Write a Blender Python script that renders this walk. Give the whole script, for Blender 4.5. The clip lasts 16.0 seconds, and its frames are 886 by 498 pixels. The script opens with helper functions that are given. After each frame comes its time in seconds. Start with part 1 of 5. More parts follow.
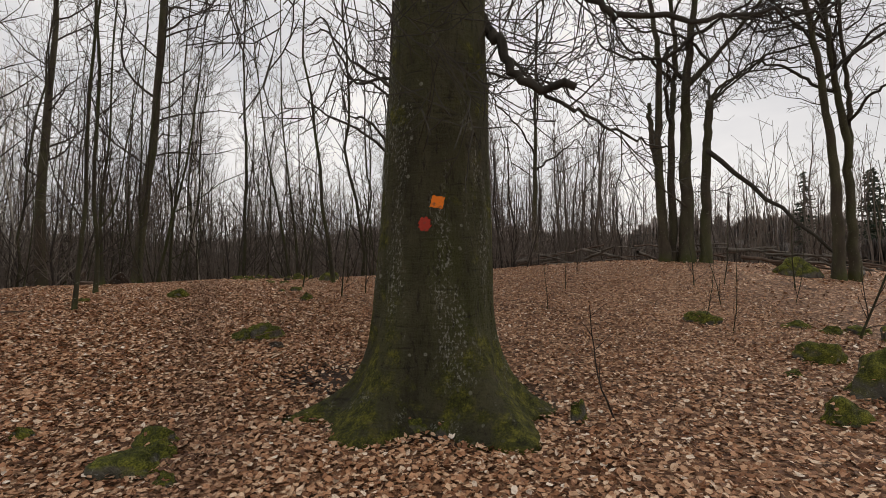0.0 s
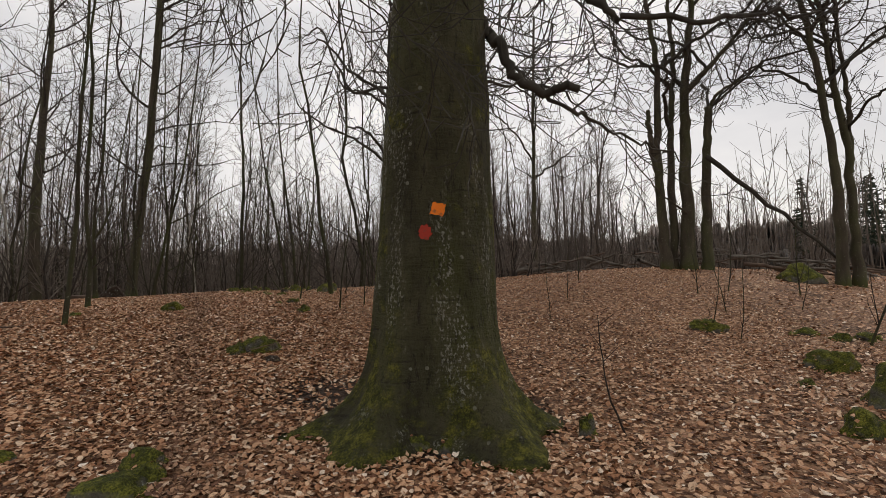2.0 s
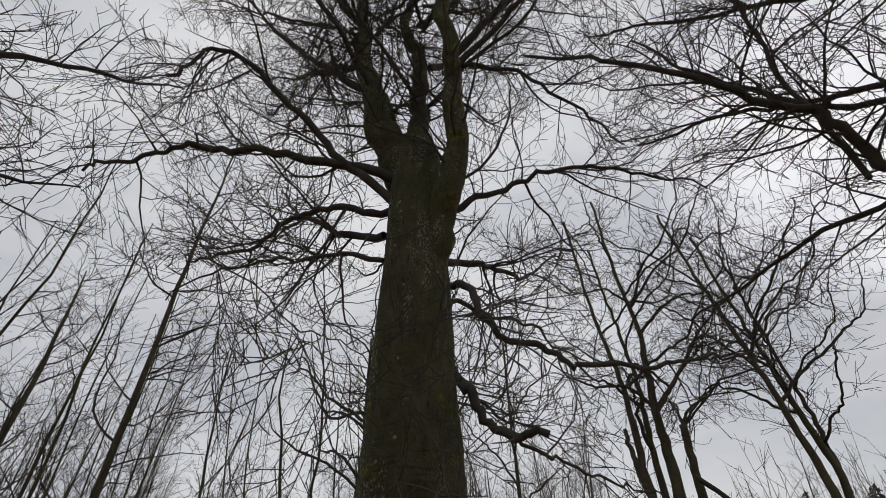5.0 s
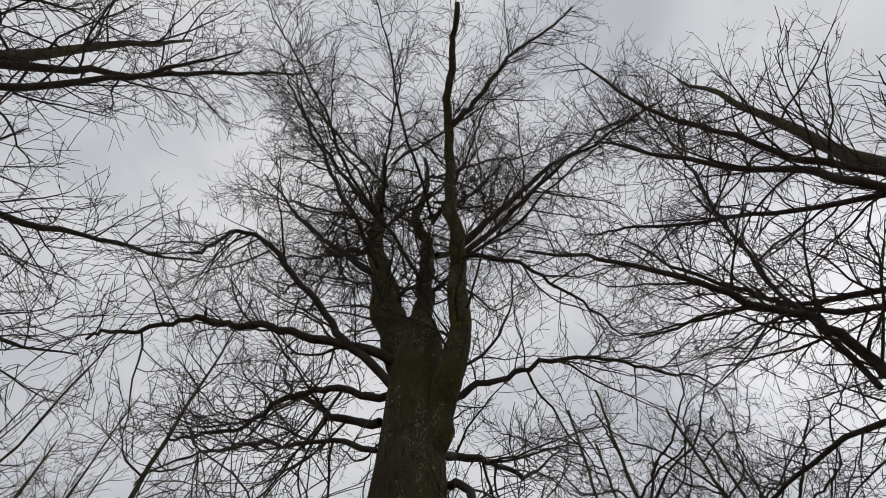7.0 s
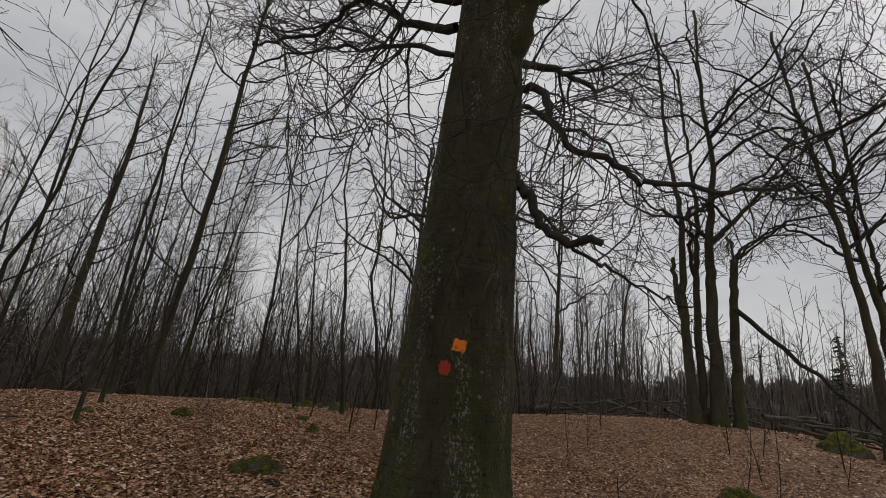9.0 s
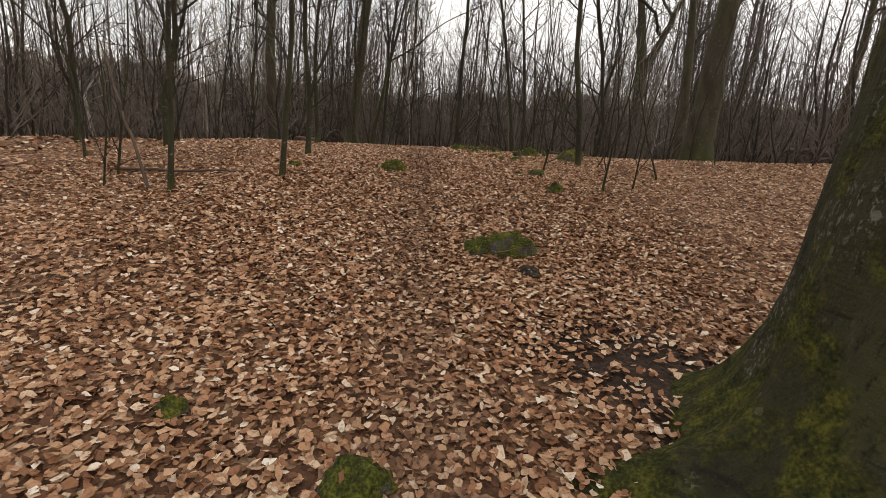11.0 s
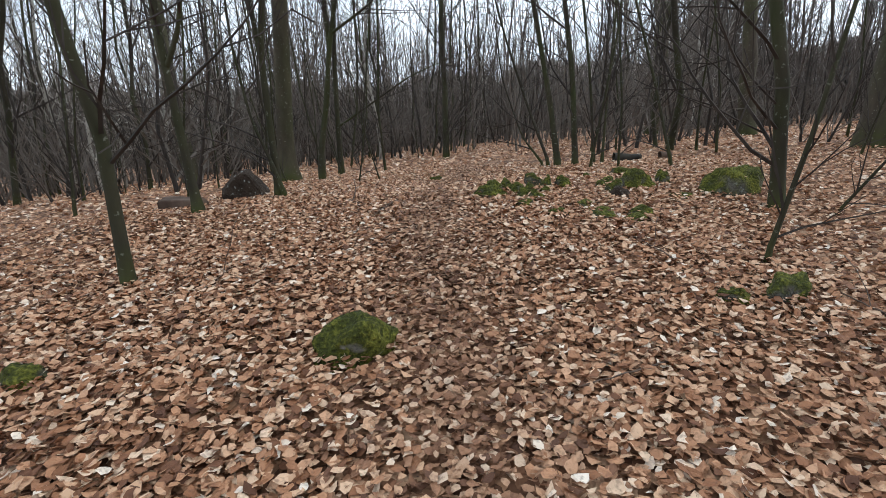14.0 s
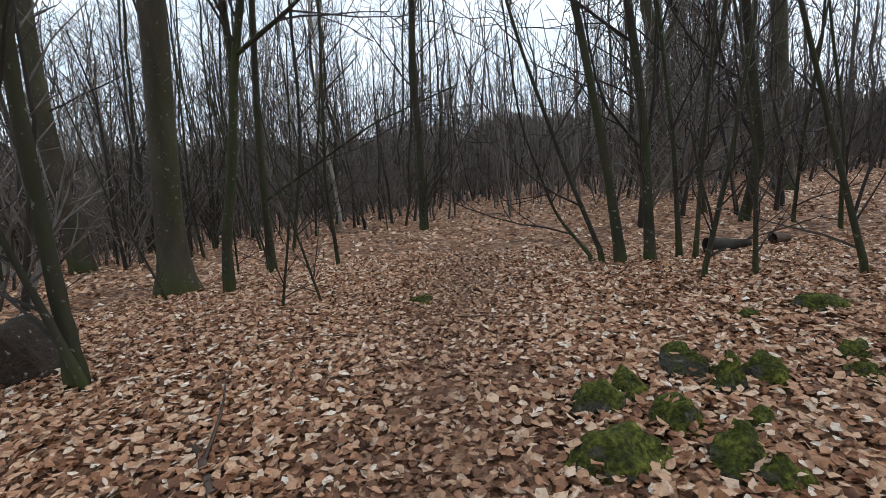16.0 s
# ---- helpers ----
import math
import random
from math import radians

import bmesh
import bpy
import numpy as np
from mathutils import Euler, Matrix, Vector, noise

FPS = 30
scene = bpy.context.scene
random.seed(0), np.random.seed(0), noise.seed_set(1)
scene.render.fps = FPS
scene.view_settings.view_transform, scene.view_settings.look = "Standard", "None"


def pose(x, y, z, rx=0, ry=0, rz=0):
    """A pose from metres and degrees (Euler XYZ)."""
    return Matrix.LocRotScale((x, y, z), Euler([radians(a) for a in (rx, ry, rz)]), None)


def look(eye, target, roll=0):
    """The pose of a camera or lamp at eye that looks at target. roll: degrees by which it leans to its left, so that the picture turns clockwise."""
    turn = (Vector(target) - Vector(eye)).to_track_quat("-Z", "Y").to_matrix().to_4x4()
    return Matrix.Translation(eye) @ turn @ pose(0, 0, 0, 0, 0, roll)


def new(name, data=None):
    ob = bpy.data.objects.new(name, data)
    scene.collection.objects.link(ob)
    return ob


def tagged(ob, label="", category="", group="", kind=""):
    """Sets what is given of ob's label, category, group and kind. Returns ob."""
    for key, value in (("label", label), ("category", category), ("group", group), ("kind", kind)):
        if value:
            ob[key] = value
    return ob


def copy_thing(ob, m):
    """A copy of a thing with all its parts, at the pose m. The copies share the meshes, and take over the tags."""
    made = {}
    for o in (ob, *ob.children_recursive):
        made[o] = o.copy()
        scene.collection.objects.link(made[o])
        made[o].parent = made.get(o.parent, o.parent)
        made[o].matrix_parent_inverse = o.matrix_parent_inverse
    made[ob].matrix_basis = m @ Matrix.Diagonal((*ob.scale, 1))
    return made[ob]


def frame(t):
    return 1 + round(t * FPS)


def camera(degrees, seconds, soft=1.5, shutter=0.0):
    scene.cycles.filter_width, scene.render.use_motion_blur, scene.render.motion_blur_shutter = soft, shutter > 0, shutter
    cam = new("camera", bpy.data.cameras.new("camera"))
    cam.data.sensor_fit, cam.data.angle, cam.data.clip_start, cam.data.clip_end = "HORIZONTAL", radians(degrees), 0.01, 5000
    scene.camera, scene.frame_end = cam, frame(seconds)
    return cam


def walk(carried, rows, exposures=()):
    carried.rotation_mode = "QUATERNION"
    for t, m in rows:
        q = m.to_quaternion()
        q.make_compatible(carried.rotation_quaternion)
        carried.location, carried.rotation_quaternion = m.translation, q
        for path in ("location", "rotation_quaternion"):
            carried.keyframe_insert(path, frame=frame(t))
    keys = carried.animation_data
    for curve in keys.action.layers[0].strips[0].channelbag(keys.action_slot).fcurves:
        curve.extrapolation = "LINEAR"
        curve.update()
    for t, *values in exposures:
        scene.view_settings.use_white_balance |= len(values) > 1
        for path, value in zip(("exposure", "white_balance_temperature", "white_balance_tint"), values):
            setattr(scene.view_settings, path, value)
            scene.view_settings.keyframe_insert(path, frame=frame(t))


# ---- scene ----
cam = camera(84.0, 16.0, soft=0.7)
walk(cam, [
    (0, pose(0.000, 0.002, 1.288, 91.18, 0.69, -0.00)),
    (0.5, pose(0.000, 0.101, 1.342, 92.77, 0.75, 0.58)),
    (1, pose(-0.009, 0.087, 1.399, 94.51, 1.05, 0.47)),
    (1.5, pose(-0.025, 0.106, 1.369, 94.84, 1.93, 0.07)),
    (2, pose(-0.023, 0.166, 1.282, 92.33, 1.27, -0.15)),
    (2.5, pose(-0.027, 0.198, 1.251, 91.06, 0.70, 0.00)),
    (3, pose(-0.014, 0.216, 1.280, 90.82, 0.41, -0.12)),
    (3.5, pose(0.018, 0.136, 1.461, 95.75, 0.45, -0.98)),
    (4, pose(0.012, 0.006, 1.410, 106.70, 1.00, -2.10)),
    (4.5, pose(0.016, -0.048, 1.470, 117.40, 2.40, -1.70)),
    (5, pose(0.022, -0.106, 1.515, 127.50, 3.20, -2.00)),
    (5.2, pose(0.022, -0.116, 1.525, 131.50, 3.20, -2.00)),
    (7.3, pose(0.011, -0.212, 1.576, 148.00, 0.80, -4.10)),
    (7.5, pose(0.011, -0.212, 1.576, 147.20, 0.50, -4.20)),
    (8, pose(0.005, -0.160, 1.549, 138.60, -0.90, -4.30)),
    (8.5, pose(-0.011, -0.082, 1.476, 121.90, -2.70, -3.30)),
    (9, pose(-0.035, 0.005, 1.392, 106.30, -4.50, 1.60)),
    (9.5, pose(-0.540, 0.800, 1.270, 91.60, -4.40, 4.40)),
    (10, pose(-0.980, 1.250, 1.280, 82.80, -3.70, 11.90)),
    (10.2, pose(-1.060, 1.490, 1.310, 80.00, -3.60, 15.00)),
    (12.3, pose(-2.325, 4.279, 1.470, 71.44, -2.92, 27.29)),
    (12.5, pose(-2.510, 4.646, 1.512, 70.22, -2.40, 28.23)),
    (13, pose(-2.866, 5.407, 1.536, 73.33, 0.74, 24.18)),
    (13.5, pose(-3.185, 6.083, 1.627, 71.67, 0.86, 21.49)),
    (14, pose(-3.521, 6.745, 1.634, 73.55, 3.31, 18.43)),
    (14.5, pose(-3.805, 7.377, 1.648, 75.54, 0.83, 17.39)),
    (15, pose(-4.073, 8.185, 1.668, 77.71, 1.19, 17.05)),
    (15.5, pose(-4.334, 8.832, 1.690, 79.68, 1.92, 16.05)),
    (16, pose(-4.551, 9.403, 1.714, 79.13, 4.42, 14.58)),
], exposures=[(0, -0.12, 7200, 12), (3.3, -0.12, 7200, 12), (4.2, -0.42, 6700, 10), (5.0, -0.58, 6700, 10), (8.4, -0.68, 6700, 10), (9.0, -0.72, 6900, 10),
                (9.6, -0.22, 7300, 13), (10.2, 0.0, 7700, 13), (12.4, 0.80, 6200, 3), (14.0, 0.70, 5900, 4), (16.0, 0.34, 5800, 4)])

# ---- overcast sky and veiled sun ----
world = bpy.data.worlds.new("overcast_sky")
scene.world = world
world.use_nodes = True
wn, wl = world.node_tree.nodes, world.node_tree.links
wn.clear()
sky = wn.new("ShaderNodeTexSky")
sky.sky_type, sky.sun_disc = "NISHITA", False
sky.sun_elevation, sky.sun_rotation = radians(35), radians(55)
wcoord = wn.new("ShaderNodeTexCoord")
wmap = wn.new("ShaderNodeMapping")
wmap.inputs["Scale"].default_value = (1.0, 1.0, 2.2)
wnoise = wn.new("ShaderNodeTexNoise")
wnoise.inputs["Scale"].default_value = 2.2
wnoise.inputs["Detail"].default_value = 5
wramp = wn.new("ShaderNodeValToRGB")
wramp.color_ramp.elements[0].position, wramp.color_ramp.elements[0].color = 0.32, (0.68, 0.72, 0.80, 1)
wramp.color_ramp.elements[1].position, wramp.color_ramp.elements[1].color = 0.66, (1.10, 1.12, 1.17, 1)
wdim = wn.new("ShaderNodeMix")
wdim.data_type = "RGBA"
wdim.blend_type = "MULTIPLY"
wdim.inputs["Factor"].default_value = 1.0
wdim.inputs["B"].default_value = (0.1, 0.1, 0.1, 1)
wmix = wn.new("ShaderNodeMix")
wmix.data_type = "RGBA"
wmix.inputs["Factor"].default_value = 0.9
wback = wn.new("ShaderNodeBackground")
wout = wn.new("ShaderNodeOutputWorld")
wl.new(wcoord.outputs["Generated"], wmap.inputs["Vector"])
wl.new(wmap.outputs["Vector"], wnoise.inputs["Vector"])
wl.new(wnoise.outputs["Fac"], wramp.inputs["Fac"])
wl.new(sky.outputs["Color"], wdim.inputs["A"])
wl.new(wdim.outputs["Result"], wmix.inputs["A"])
wl.new(wramp.outputs["Color"], wmix.inputs["B"])
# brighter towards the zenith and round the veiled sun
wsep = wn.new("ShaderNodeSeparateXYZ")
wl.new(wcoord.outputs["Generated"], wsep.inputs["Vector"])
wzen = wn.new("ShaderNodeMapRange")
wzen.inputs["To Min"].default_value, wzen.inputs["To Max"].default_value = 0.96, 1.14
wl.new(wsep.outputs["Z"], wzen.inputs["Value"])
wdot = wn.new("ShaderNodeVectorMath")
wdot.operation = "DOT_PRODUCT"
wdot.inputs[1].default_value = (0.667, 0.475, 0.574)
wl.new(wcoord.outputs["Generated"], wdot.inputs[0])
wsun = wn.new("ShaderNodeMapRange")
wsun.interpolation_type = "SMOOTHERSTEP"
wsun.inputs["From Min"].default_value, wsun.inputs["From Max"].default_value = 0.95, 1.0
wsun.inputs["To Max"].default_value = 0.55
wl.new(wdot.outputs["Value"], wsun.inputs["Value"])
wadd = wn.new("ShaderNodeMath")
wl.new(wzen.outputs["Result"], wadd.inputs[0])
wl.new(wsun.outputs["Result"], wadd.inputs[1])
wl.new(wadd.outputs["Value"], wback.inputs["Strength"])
wl.new(wmix.outputs["Result"], wback.inputs["Color"])
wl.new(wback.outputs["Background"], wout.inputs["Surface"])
sun = new("sun", bpy.data.lights.new("sun", "SUN"))
sun.data.energy, sun.data.angle, sun.data.color = 0.9, radians(25), (1.0, 0.95, 0.88)
sun.matrix_world = look((33, 23, 28), (0, 0, 0))


# ---- materials ----
class Nodes:
    """A node material under construction."""

    def __init__(self, name):
        self.mat = bpy.data.materials.new(name)
        self.mat.use_nodes = True
        self.n, self.l = self.mat.node_tree.nodes, self.mat.node_tree.links
        self.bsdf = self.n["Principled BSDF"]
        self.tc = self.n.new("ShaderNodeTexCoord")
        self.geo = self.n.new("ShaderNodeNewGeometry")

    def noise(self, scale, detail=4.0, stretch=None, rough=0.55, coord="Object"):
        t = self.n.new("ShaderNodeTexNoise")
        t.inputs["Scale"].default_value, t.inputs["Detail"].default_value, t.inputs["Roughness"].default_value = scale, detail, rough
        src = self.geo.outputs["Position"] if coord == "World" else self.tc.outputs["Object"]
        if stretch:
            m = self.n.new("ShaderNodeMapping")
            m.inputs["Scale"].default_value = stretch
            self.l.new(src, m.inputs["Vector"])
            src = m.outputs["Vector"]
        self.l.new(src, t.inputs["Vector"])
        return t.outputs["Fac"]

    def ramp(self, fac, stops):
        r = self.n.new("ShaderNodeValToRGB")
        els = r.color_ramp.elements
        while len(els) < len(stops):
            els.new(0.5)
        for e, (p, c) in zip(els, stops):
            e.position, e.color = p, (*c, 1) if len(c) == 3 else c
        self.l.new(fac, r.inputs["Fac"])
        return r.outputs["Color"]

    def step(self, fac, lo, hi):
        m = self.n.new("ShaderNodeMapRange")
        m.inputs["From Min"].default_value, m.inputs["From Max"].default_value = lo, hi
        self.l.new(fac, m.inputs["Value"])
        return m.outputs["Result"]

    def mix(self, fac, a, b, blend="MIX"):
        m = self.n.new("ShaderNodeMix")
        m.data_type, m.blend_type = "RGBA", blend
        for key, v in (("Factor", fac), ("A", a), ("B", b)):
            if isinstance(v, (tuple, float, int)):
                m.inputs[key].default_value = (*v, 1) if isinstance(v, tuple) else v
            else:
                self.l.new(v, m.inputs[key])
        return m.outputs["Result"]

    def calc(self, op, a, b=0.0):
        m = self.n.new("ShaderNodeMath")
        m.operation = op
        for i, v in enumerate((a, b)):
            if isinstance(v, (float, int)):
                m.inputs[i].default_value = v
            else:
                self.l.new(v, m.inputs[i])
        return m.outputs["Value"]

    def axis(self, which, coord="World"):
        s = self.n.new("ShaderNodeSeparateXYZ")
        self.l.new(self.geo.outputs["Position"] if coord == "World" else self.geo.outputs["Normal"] if coord == "Normal" else self.tc.outputs["Object"], s.inputs["Vector"])
        return s.outputs[which]

    def done(self, color, rough=0.85, bump=None, strength=0.5, distance=0.02):
        if isinstance(color, tuple):
            self.bsdf.inputs["Base Color"].default_value = (*color, 1)
        else:
            self.l.new(color, self.bsdf.inputs["Base Color"])
        self.bsdf.inputs["Roughness"].default_value = rough
        self.bsdf.inputs["Specular IOR Level"].default_value = 0.25
        if bump is not None:
            b = self.n.new("ShaderNodeBump")
            b.inputs["Strength"].default_value, b.inputs["Distance"].default_value = strength, distance
            self.l.new(bump, b.inputs["Height"])
            self.l.new(b.outputs["Normal"], self.bsdf.inputs["Normal"])
        return self.mat


MOSS_STOPS = [(0.38, (0.012, 0.014, 0.004)), (0.52, (0.062, 0.066, 0.009)), (0.66, (0.190, 0.180, 0.024))]


STONE_MOSS = [(0.34, (0.012, 0.014, 0.004)), (0.50, (0.056, 0.062, 0.010)), (0.68, (0.200, 0.195, 0.030))]


def big_bark():
    m = Nodes("beech_bark")
    tone = m.ramp(m.noise(3.0, 6, (1, 1, 0.5), 0.65), [(0.3, (0.029, 0.027, 0.013)), (0.5, (0.060, 0.055, 0.028)), (0.75, (0.112, 0.100, 0.062))])
    algae = m.step(m.noise(1.6, 5, (1, 1, 0.35)), 0.40, 0.64)
    tone = m.mix(m.calc("MULTIPLY", algae, 0.8), tone, (0.062, 0.066, 0.018))
    reddish = m.calc("MULTIPLY", m.step(m.noise(1.1, 4, (1, 1, 0.6)), 0.56, 0.72), 0.6)
    tone = m.mix(reddish, tone, (0.085, 0.058, 0.040))
    cracks = m.noise(26, 7, (1.0, 1.0, 0.22), 0.75)
    tone = m.mix(m.calc("MULTIPLY", m.step(cracks, 0.47, 0.34), 0.85), tone, (0.014, 0.012, 0.008))
    folds = m.noise(5.0, 4, (0.5, 0.5, 5.0), 0.6)
    tone = m.mix(m.calc("MULTIPLY", m.step(folds, 0.37, 0.31), 0.6), tone, (0.016, 0.014, 0.010))
    grit = m.noise(120, 3)
    tone = m.mix(m.calc("MULTIPLY", m.step(grit, 0.56, 0.72), 0.45), tone, (0.13, 0.12, 0.085))
    spots = m.n.new("ShaderNodeTexVoronoi")
    spots.inputs["Scale"].default_value = 7.5
    m.l.new(m.tc.outputs["Object"], spots.inputs["Vector"])
    disc = m.calc("ADD", spots.outputs["Distance"], m.calc("MULTIPLY", m.noise(45, 3), 0.10))
    blotch = m.calc("MULTIPLY", m.step(disc, 0.21, 0.17), m.step(m.noise(2.6, 2), 0.50, 0.54))
    tone = m.mix(m.calc("MULTIPLY", blotch, 0.75), tone, (0.25, 0.25, 0.20))
    crust = m.calc("MULTIPLY", m.step(m.noise(48, 5, (1.0, 1.0, 0.6), 0.7), 0.53, 0.60), m.step(m.noise(2.4, 4, (1.6, 1.6, 0.40)), 0.52, 0.62))
    tone = m.mix(m.calc("MULTIPLY", crust, 0.85), tone, (0.29, 0.29, 0.245))
    fur = m.noise(55, 4)
    tuft = m.noise(11, 5)
    moss = m.ramp(m.calc("ADD", m.calc("MULTIPLY", fur, 0.5), m.calc("MULTIPLY", tuft, 0.55)), MOSS_STOPS)
    low = m.calc("ADD", m.step(m.axis("Z", "Object"), 1.10, -0.25), m.calc("MULTIPLY", m.calc("SUBTRACT", m.noise(3.4, 6), 0.5), 4.5))
    low = m.calc("ADD", low, m.calc("MULTIPLY", m.calc("SUBTRACT", m.step(m.calc("ABSOLUTE", m.axis("X", "Object")), 0.15, 0.6), 0.5), 0.7))
    cover = m.calc("MULTIPLY", m.step(low, 0.35, 0.95), m.step(m.noise(16, 5), 0.22, 0.42))
    tone = m.mix(m.calc("MULTIPLY", cover, 0.92), tone, moss)
    relief = m.calc("ADD", m.calc("ADD", m.calc("MULTIPLY", cracks, 1.0), m.calc("MULTIPLY", fur, 0.4)), m.calc("ADD", m.calc("MULTIPLY", folds, 0.6), m.calc("MULTIPLY", tuft, 0.9)))
    return m.done(tone, 0.9, relief, 1.0, 0.055)


def twig_bark(name, dark, light, green=0.0):
    m = Nodes(name)
    tone = m.ramp(m.noise(6, 5, (1, 1, 0.3)), [(0.3, dark), (0.7, light)])
    if green:
        tone = m.mix(m.calc("MULTIPLY", m.step(m.noise(1.4, 4, (1, 1, 0.5)), 0.42, 0.62), green), tone, (0.060, 0.075, 0.022))
        low = m.calc("ADD", m.step(m.axis("Z", "Object"), 0.55, 0.0), m.calc("MULTIPLY", m.calc("SUBTRACT", m.noise(5, 4), 0.5), 1.8))
        tone = m.mix(m.calc("MULTIPLY", m.step(low, 0.5, 1.3), 0.85), tone, (0.055, 0.062, 0.012))
        lich = m.calc("MULTIPLY", m.step(m.noise(30, 3), 0.64, 0.7), 0.6)
        tone = m.mix(lich, tone, (0.22, 0.22, 0.18))
    return m.done(tone, 0.9, m.noise(25, 4, (1, 1, 0.3)), 0.5, 0.01)


def stone_mat(name, moss_lo, moss_hi, grey=(0.17, 0.165, 0.15)):
    """Grey field stone, moss growing on its upper faces."""
    m = Nodes(name)
    tone = m.ramp(m.noise(7, 6), [(0.3, tuple(c * 0.45 for c in grey)), (0.7, grey)])
    tone = m.mix(m.step(m.noise(28, 3), 0.62, 0.70), tone, (0.30, 0.31, 0.29))
    fur = m.noise(70, 3)
    tuft = m.noise(9, 4)
    moss = m.ramp(m.calc("ADD", m.calc("MULTIPLY", fur, 0.5), m.calc("MULTIPLY", tuft, 0.55)), STONE_MOSS)
    up = m.calc("ADD", m.axis("Z", "Normal"), m.calc("MULTIPLY", m.calc("SUBTRACT", m.noise(4, 4), 0.5), 2.0))
    tone = m.mix(m.step(up, moss_lo, moss_hi), tone, moss)
    return m.done(tone, 0.95, m.calc("ADD", fur, m.calc("MULTIPLY", tuft, 1.5)), 0.8, 0.03)


def leaf_mat(name, stops):
    m = Nodes(name)
    tone = m.ramp(m.geo.outputs["Random Per Island"], stops)
    tone = m.mix(m.calc("MULTIPLY", m.step(m.noise(60, 3, coord="World"), 0.5, 0.68), 0.45), tone, (0.11, 0.050, 0.032))
    m.bsdf.inputs["Specular IOR Level"].default_value = 0.4
    return m.done(tone, 0.62, m.noise(110, 4, coord="World"), 0.7, 0.008)


def ground_mat():
    m = Nodes("leaf_covered_soil")
    cells = m.n.new("ShaderNodeTexVoronoi")
    cells.inputs["Scale"].default_value = 23
    warp = m.n.new("ShaderNodeVectorMath")
    warp.operation = "ADD"
    wob = m.n.new("ShaderNodeTexNoise")
    wob.inputs["Scale"].default_value = 18
    m.l.new(m.geo.outputs["Position"], wob.inputs["Vector"])
    sc = m.n.new("ShaderNodeVectorMath")
    sc.operation = "SCALE"
    sc.inputs["Scale"].default_value = 0.06
    m.l.new(wob.outputs["Color"], sc.inputs[0])
    m.l.new(m.geo.outputs["Position"], warp.inputs[0])
    m.l.new(sc.outputs["Vector"], warp.inputs[1])
    m.l.new(warp.outputs["Vector"], cells.inputs["Vector"])
    sep = m.n.new("ShaderNodeSeparateColor")
    m.l.new(cells.outputs["Color"], sep.inputs["Color"])
    tone = m.ramp(sep.outputs["Red"], [(0.0, (0.075, 0.036, 0.021)), (0.4, (0.180, 0.090, 0.049)), (0.75, (0.330, 0.185, 0.106)), (1.0, (0.52, 0.35, 0.23))])
    soil = m.ramp(m.noise(30, 5, coord="World"), [(0.3, (0.022, 0.014, 0.010)), (0.7, (0.075, 0.045, 0.030))])
    bare = m.step(m.noise(0.8, 5, coord="World"), 0.60, 0.70)
    tone = m.mix(m.calc("MULTIPLY", bare, 0.6), tone, soil)
    ox, oy = m.calc("DIVIDE", m.calc("ADD", m.axis("X"), 1.3), 0.85), m.calc("DIVIDE", m.calc("ADD", m.axis("Y"), -5.5), 0.6)
    off = m.calc("ADD", m.calc("ADD", m.calc("MULTIPLY", ox, ox), m.calc("MULTIPLY", oy, oy)), m.calc("MULTIPLY", m.noise(5, 5, coord="World"), 1.2))
    tone = m.mix(m.step(off, 1.7, 1.0), tone, soil)
    foot = m.calc("ADD", m.calc("SQRT", m.calc("ADD", m.calc("POWER", m.calc("ADD", m.axis("X"), 0.06), 2.0), m.calc("POWER", m.calc("SUBTRACT", m.axis("Y"), 5.0), 2.0))), m.calc("MULTIPLY", m.noise(4, 4, coord="World"), 0.3))
    tone = m.mix(m.step(foot, 1.45, 1.2), tone, soil)
    broad = m.ramp(m.noise(0.35, 4, coord="World"), [(0.3, (0.75, 0.72, 0.70)), (0.7, (1.15, 1.12, 1.08))])
    tone = m.mix(1.0, tone, broad, "MULTIPLY")
    return m.done(tone, 0.85, m.calc("ADD", sep.outputs["Green"], m.calc("MULTIPLY", cells.outputs["Distance"], -1.0)), 0.8, 0.03)


def paint_mat(name, color, worn):
    m = Nodes(name)
    tone = m.mix(m.step(m.noise(22, 5), 0.56, 0.68), color, worn)
    return m.done(tone, 0.6, m.noise(40, 3), 0.5, 0.01)


BARK = big_bark()
LIMB = twig_bark("limb_bark", (0.030, 0.027, 0.022), (0.062, 0.055, 0.043))
STEM = twig_bark("young_stem_bark", (0.020, 0.017, 0.011), (0.052, 0.044, 0.030), 0.55)
OLD = twig_bark("old_trunk_bark", (0.036, 0.029, 0.020), (0.085, 0.069, 0.049), 0.45)
TWIG = twig_bark("twig_bark", (0.026, 0.021, 0.018), (0.062, 0.050, 0.041))
# twig bark of the far trees, lightened to paint in the haze
FAR_HAZED = twig_bark("hazed_far_twig_bark", (0.066, 0.054, 0.045), (0.138, 0.116, 0.099))
PALE = twig_bark("birch_bark", (0.20, 0.18, 0.15), (0.46, 0.43, 0.38))
# brown bark of bushes and thicket, also paled in colour for haze
THICKET_HAZED = twig_bark("hazed_thicket_bark", (0.085, 0.072, 0.060), (0.180, 0.152, 0.128))
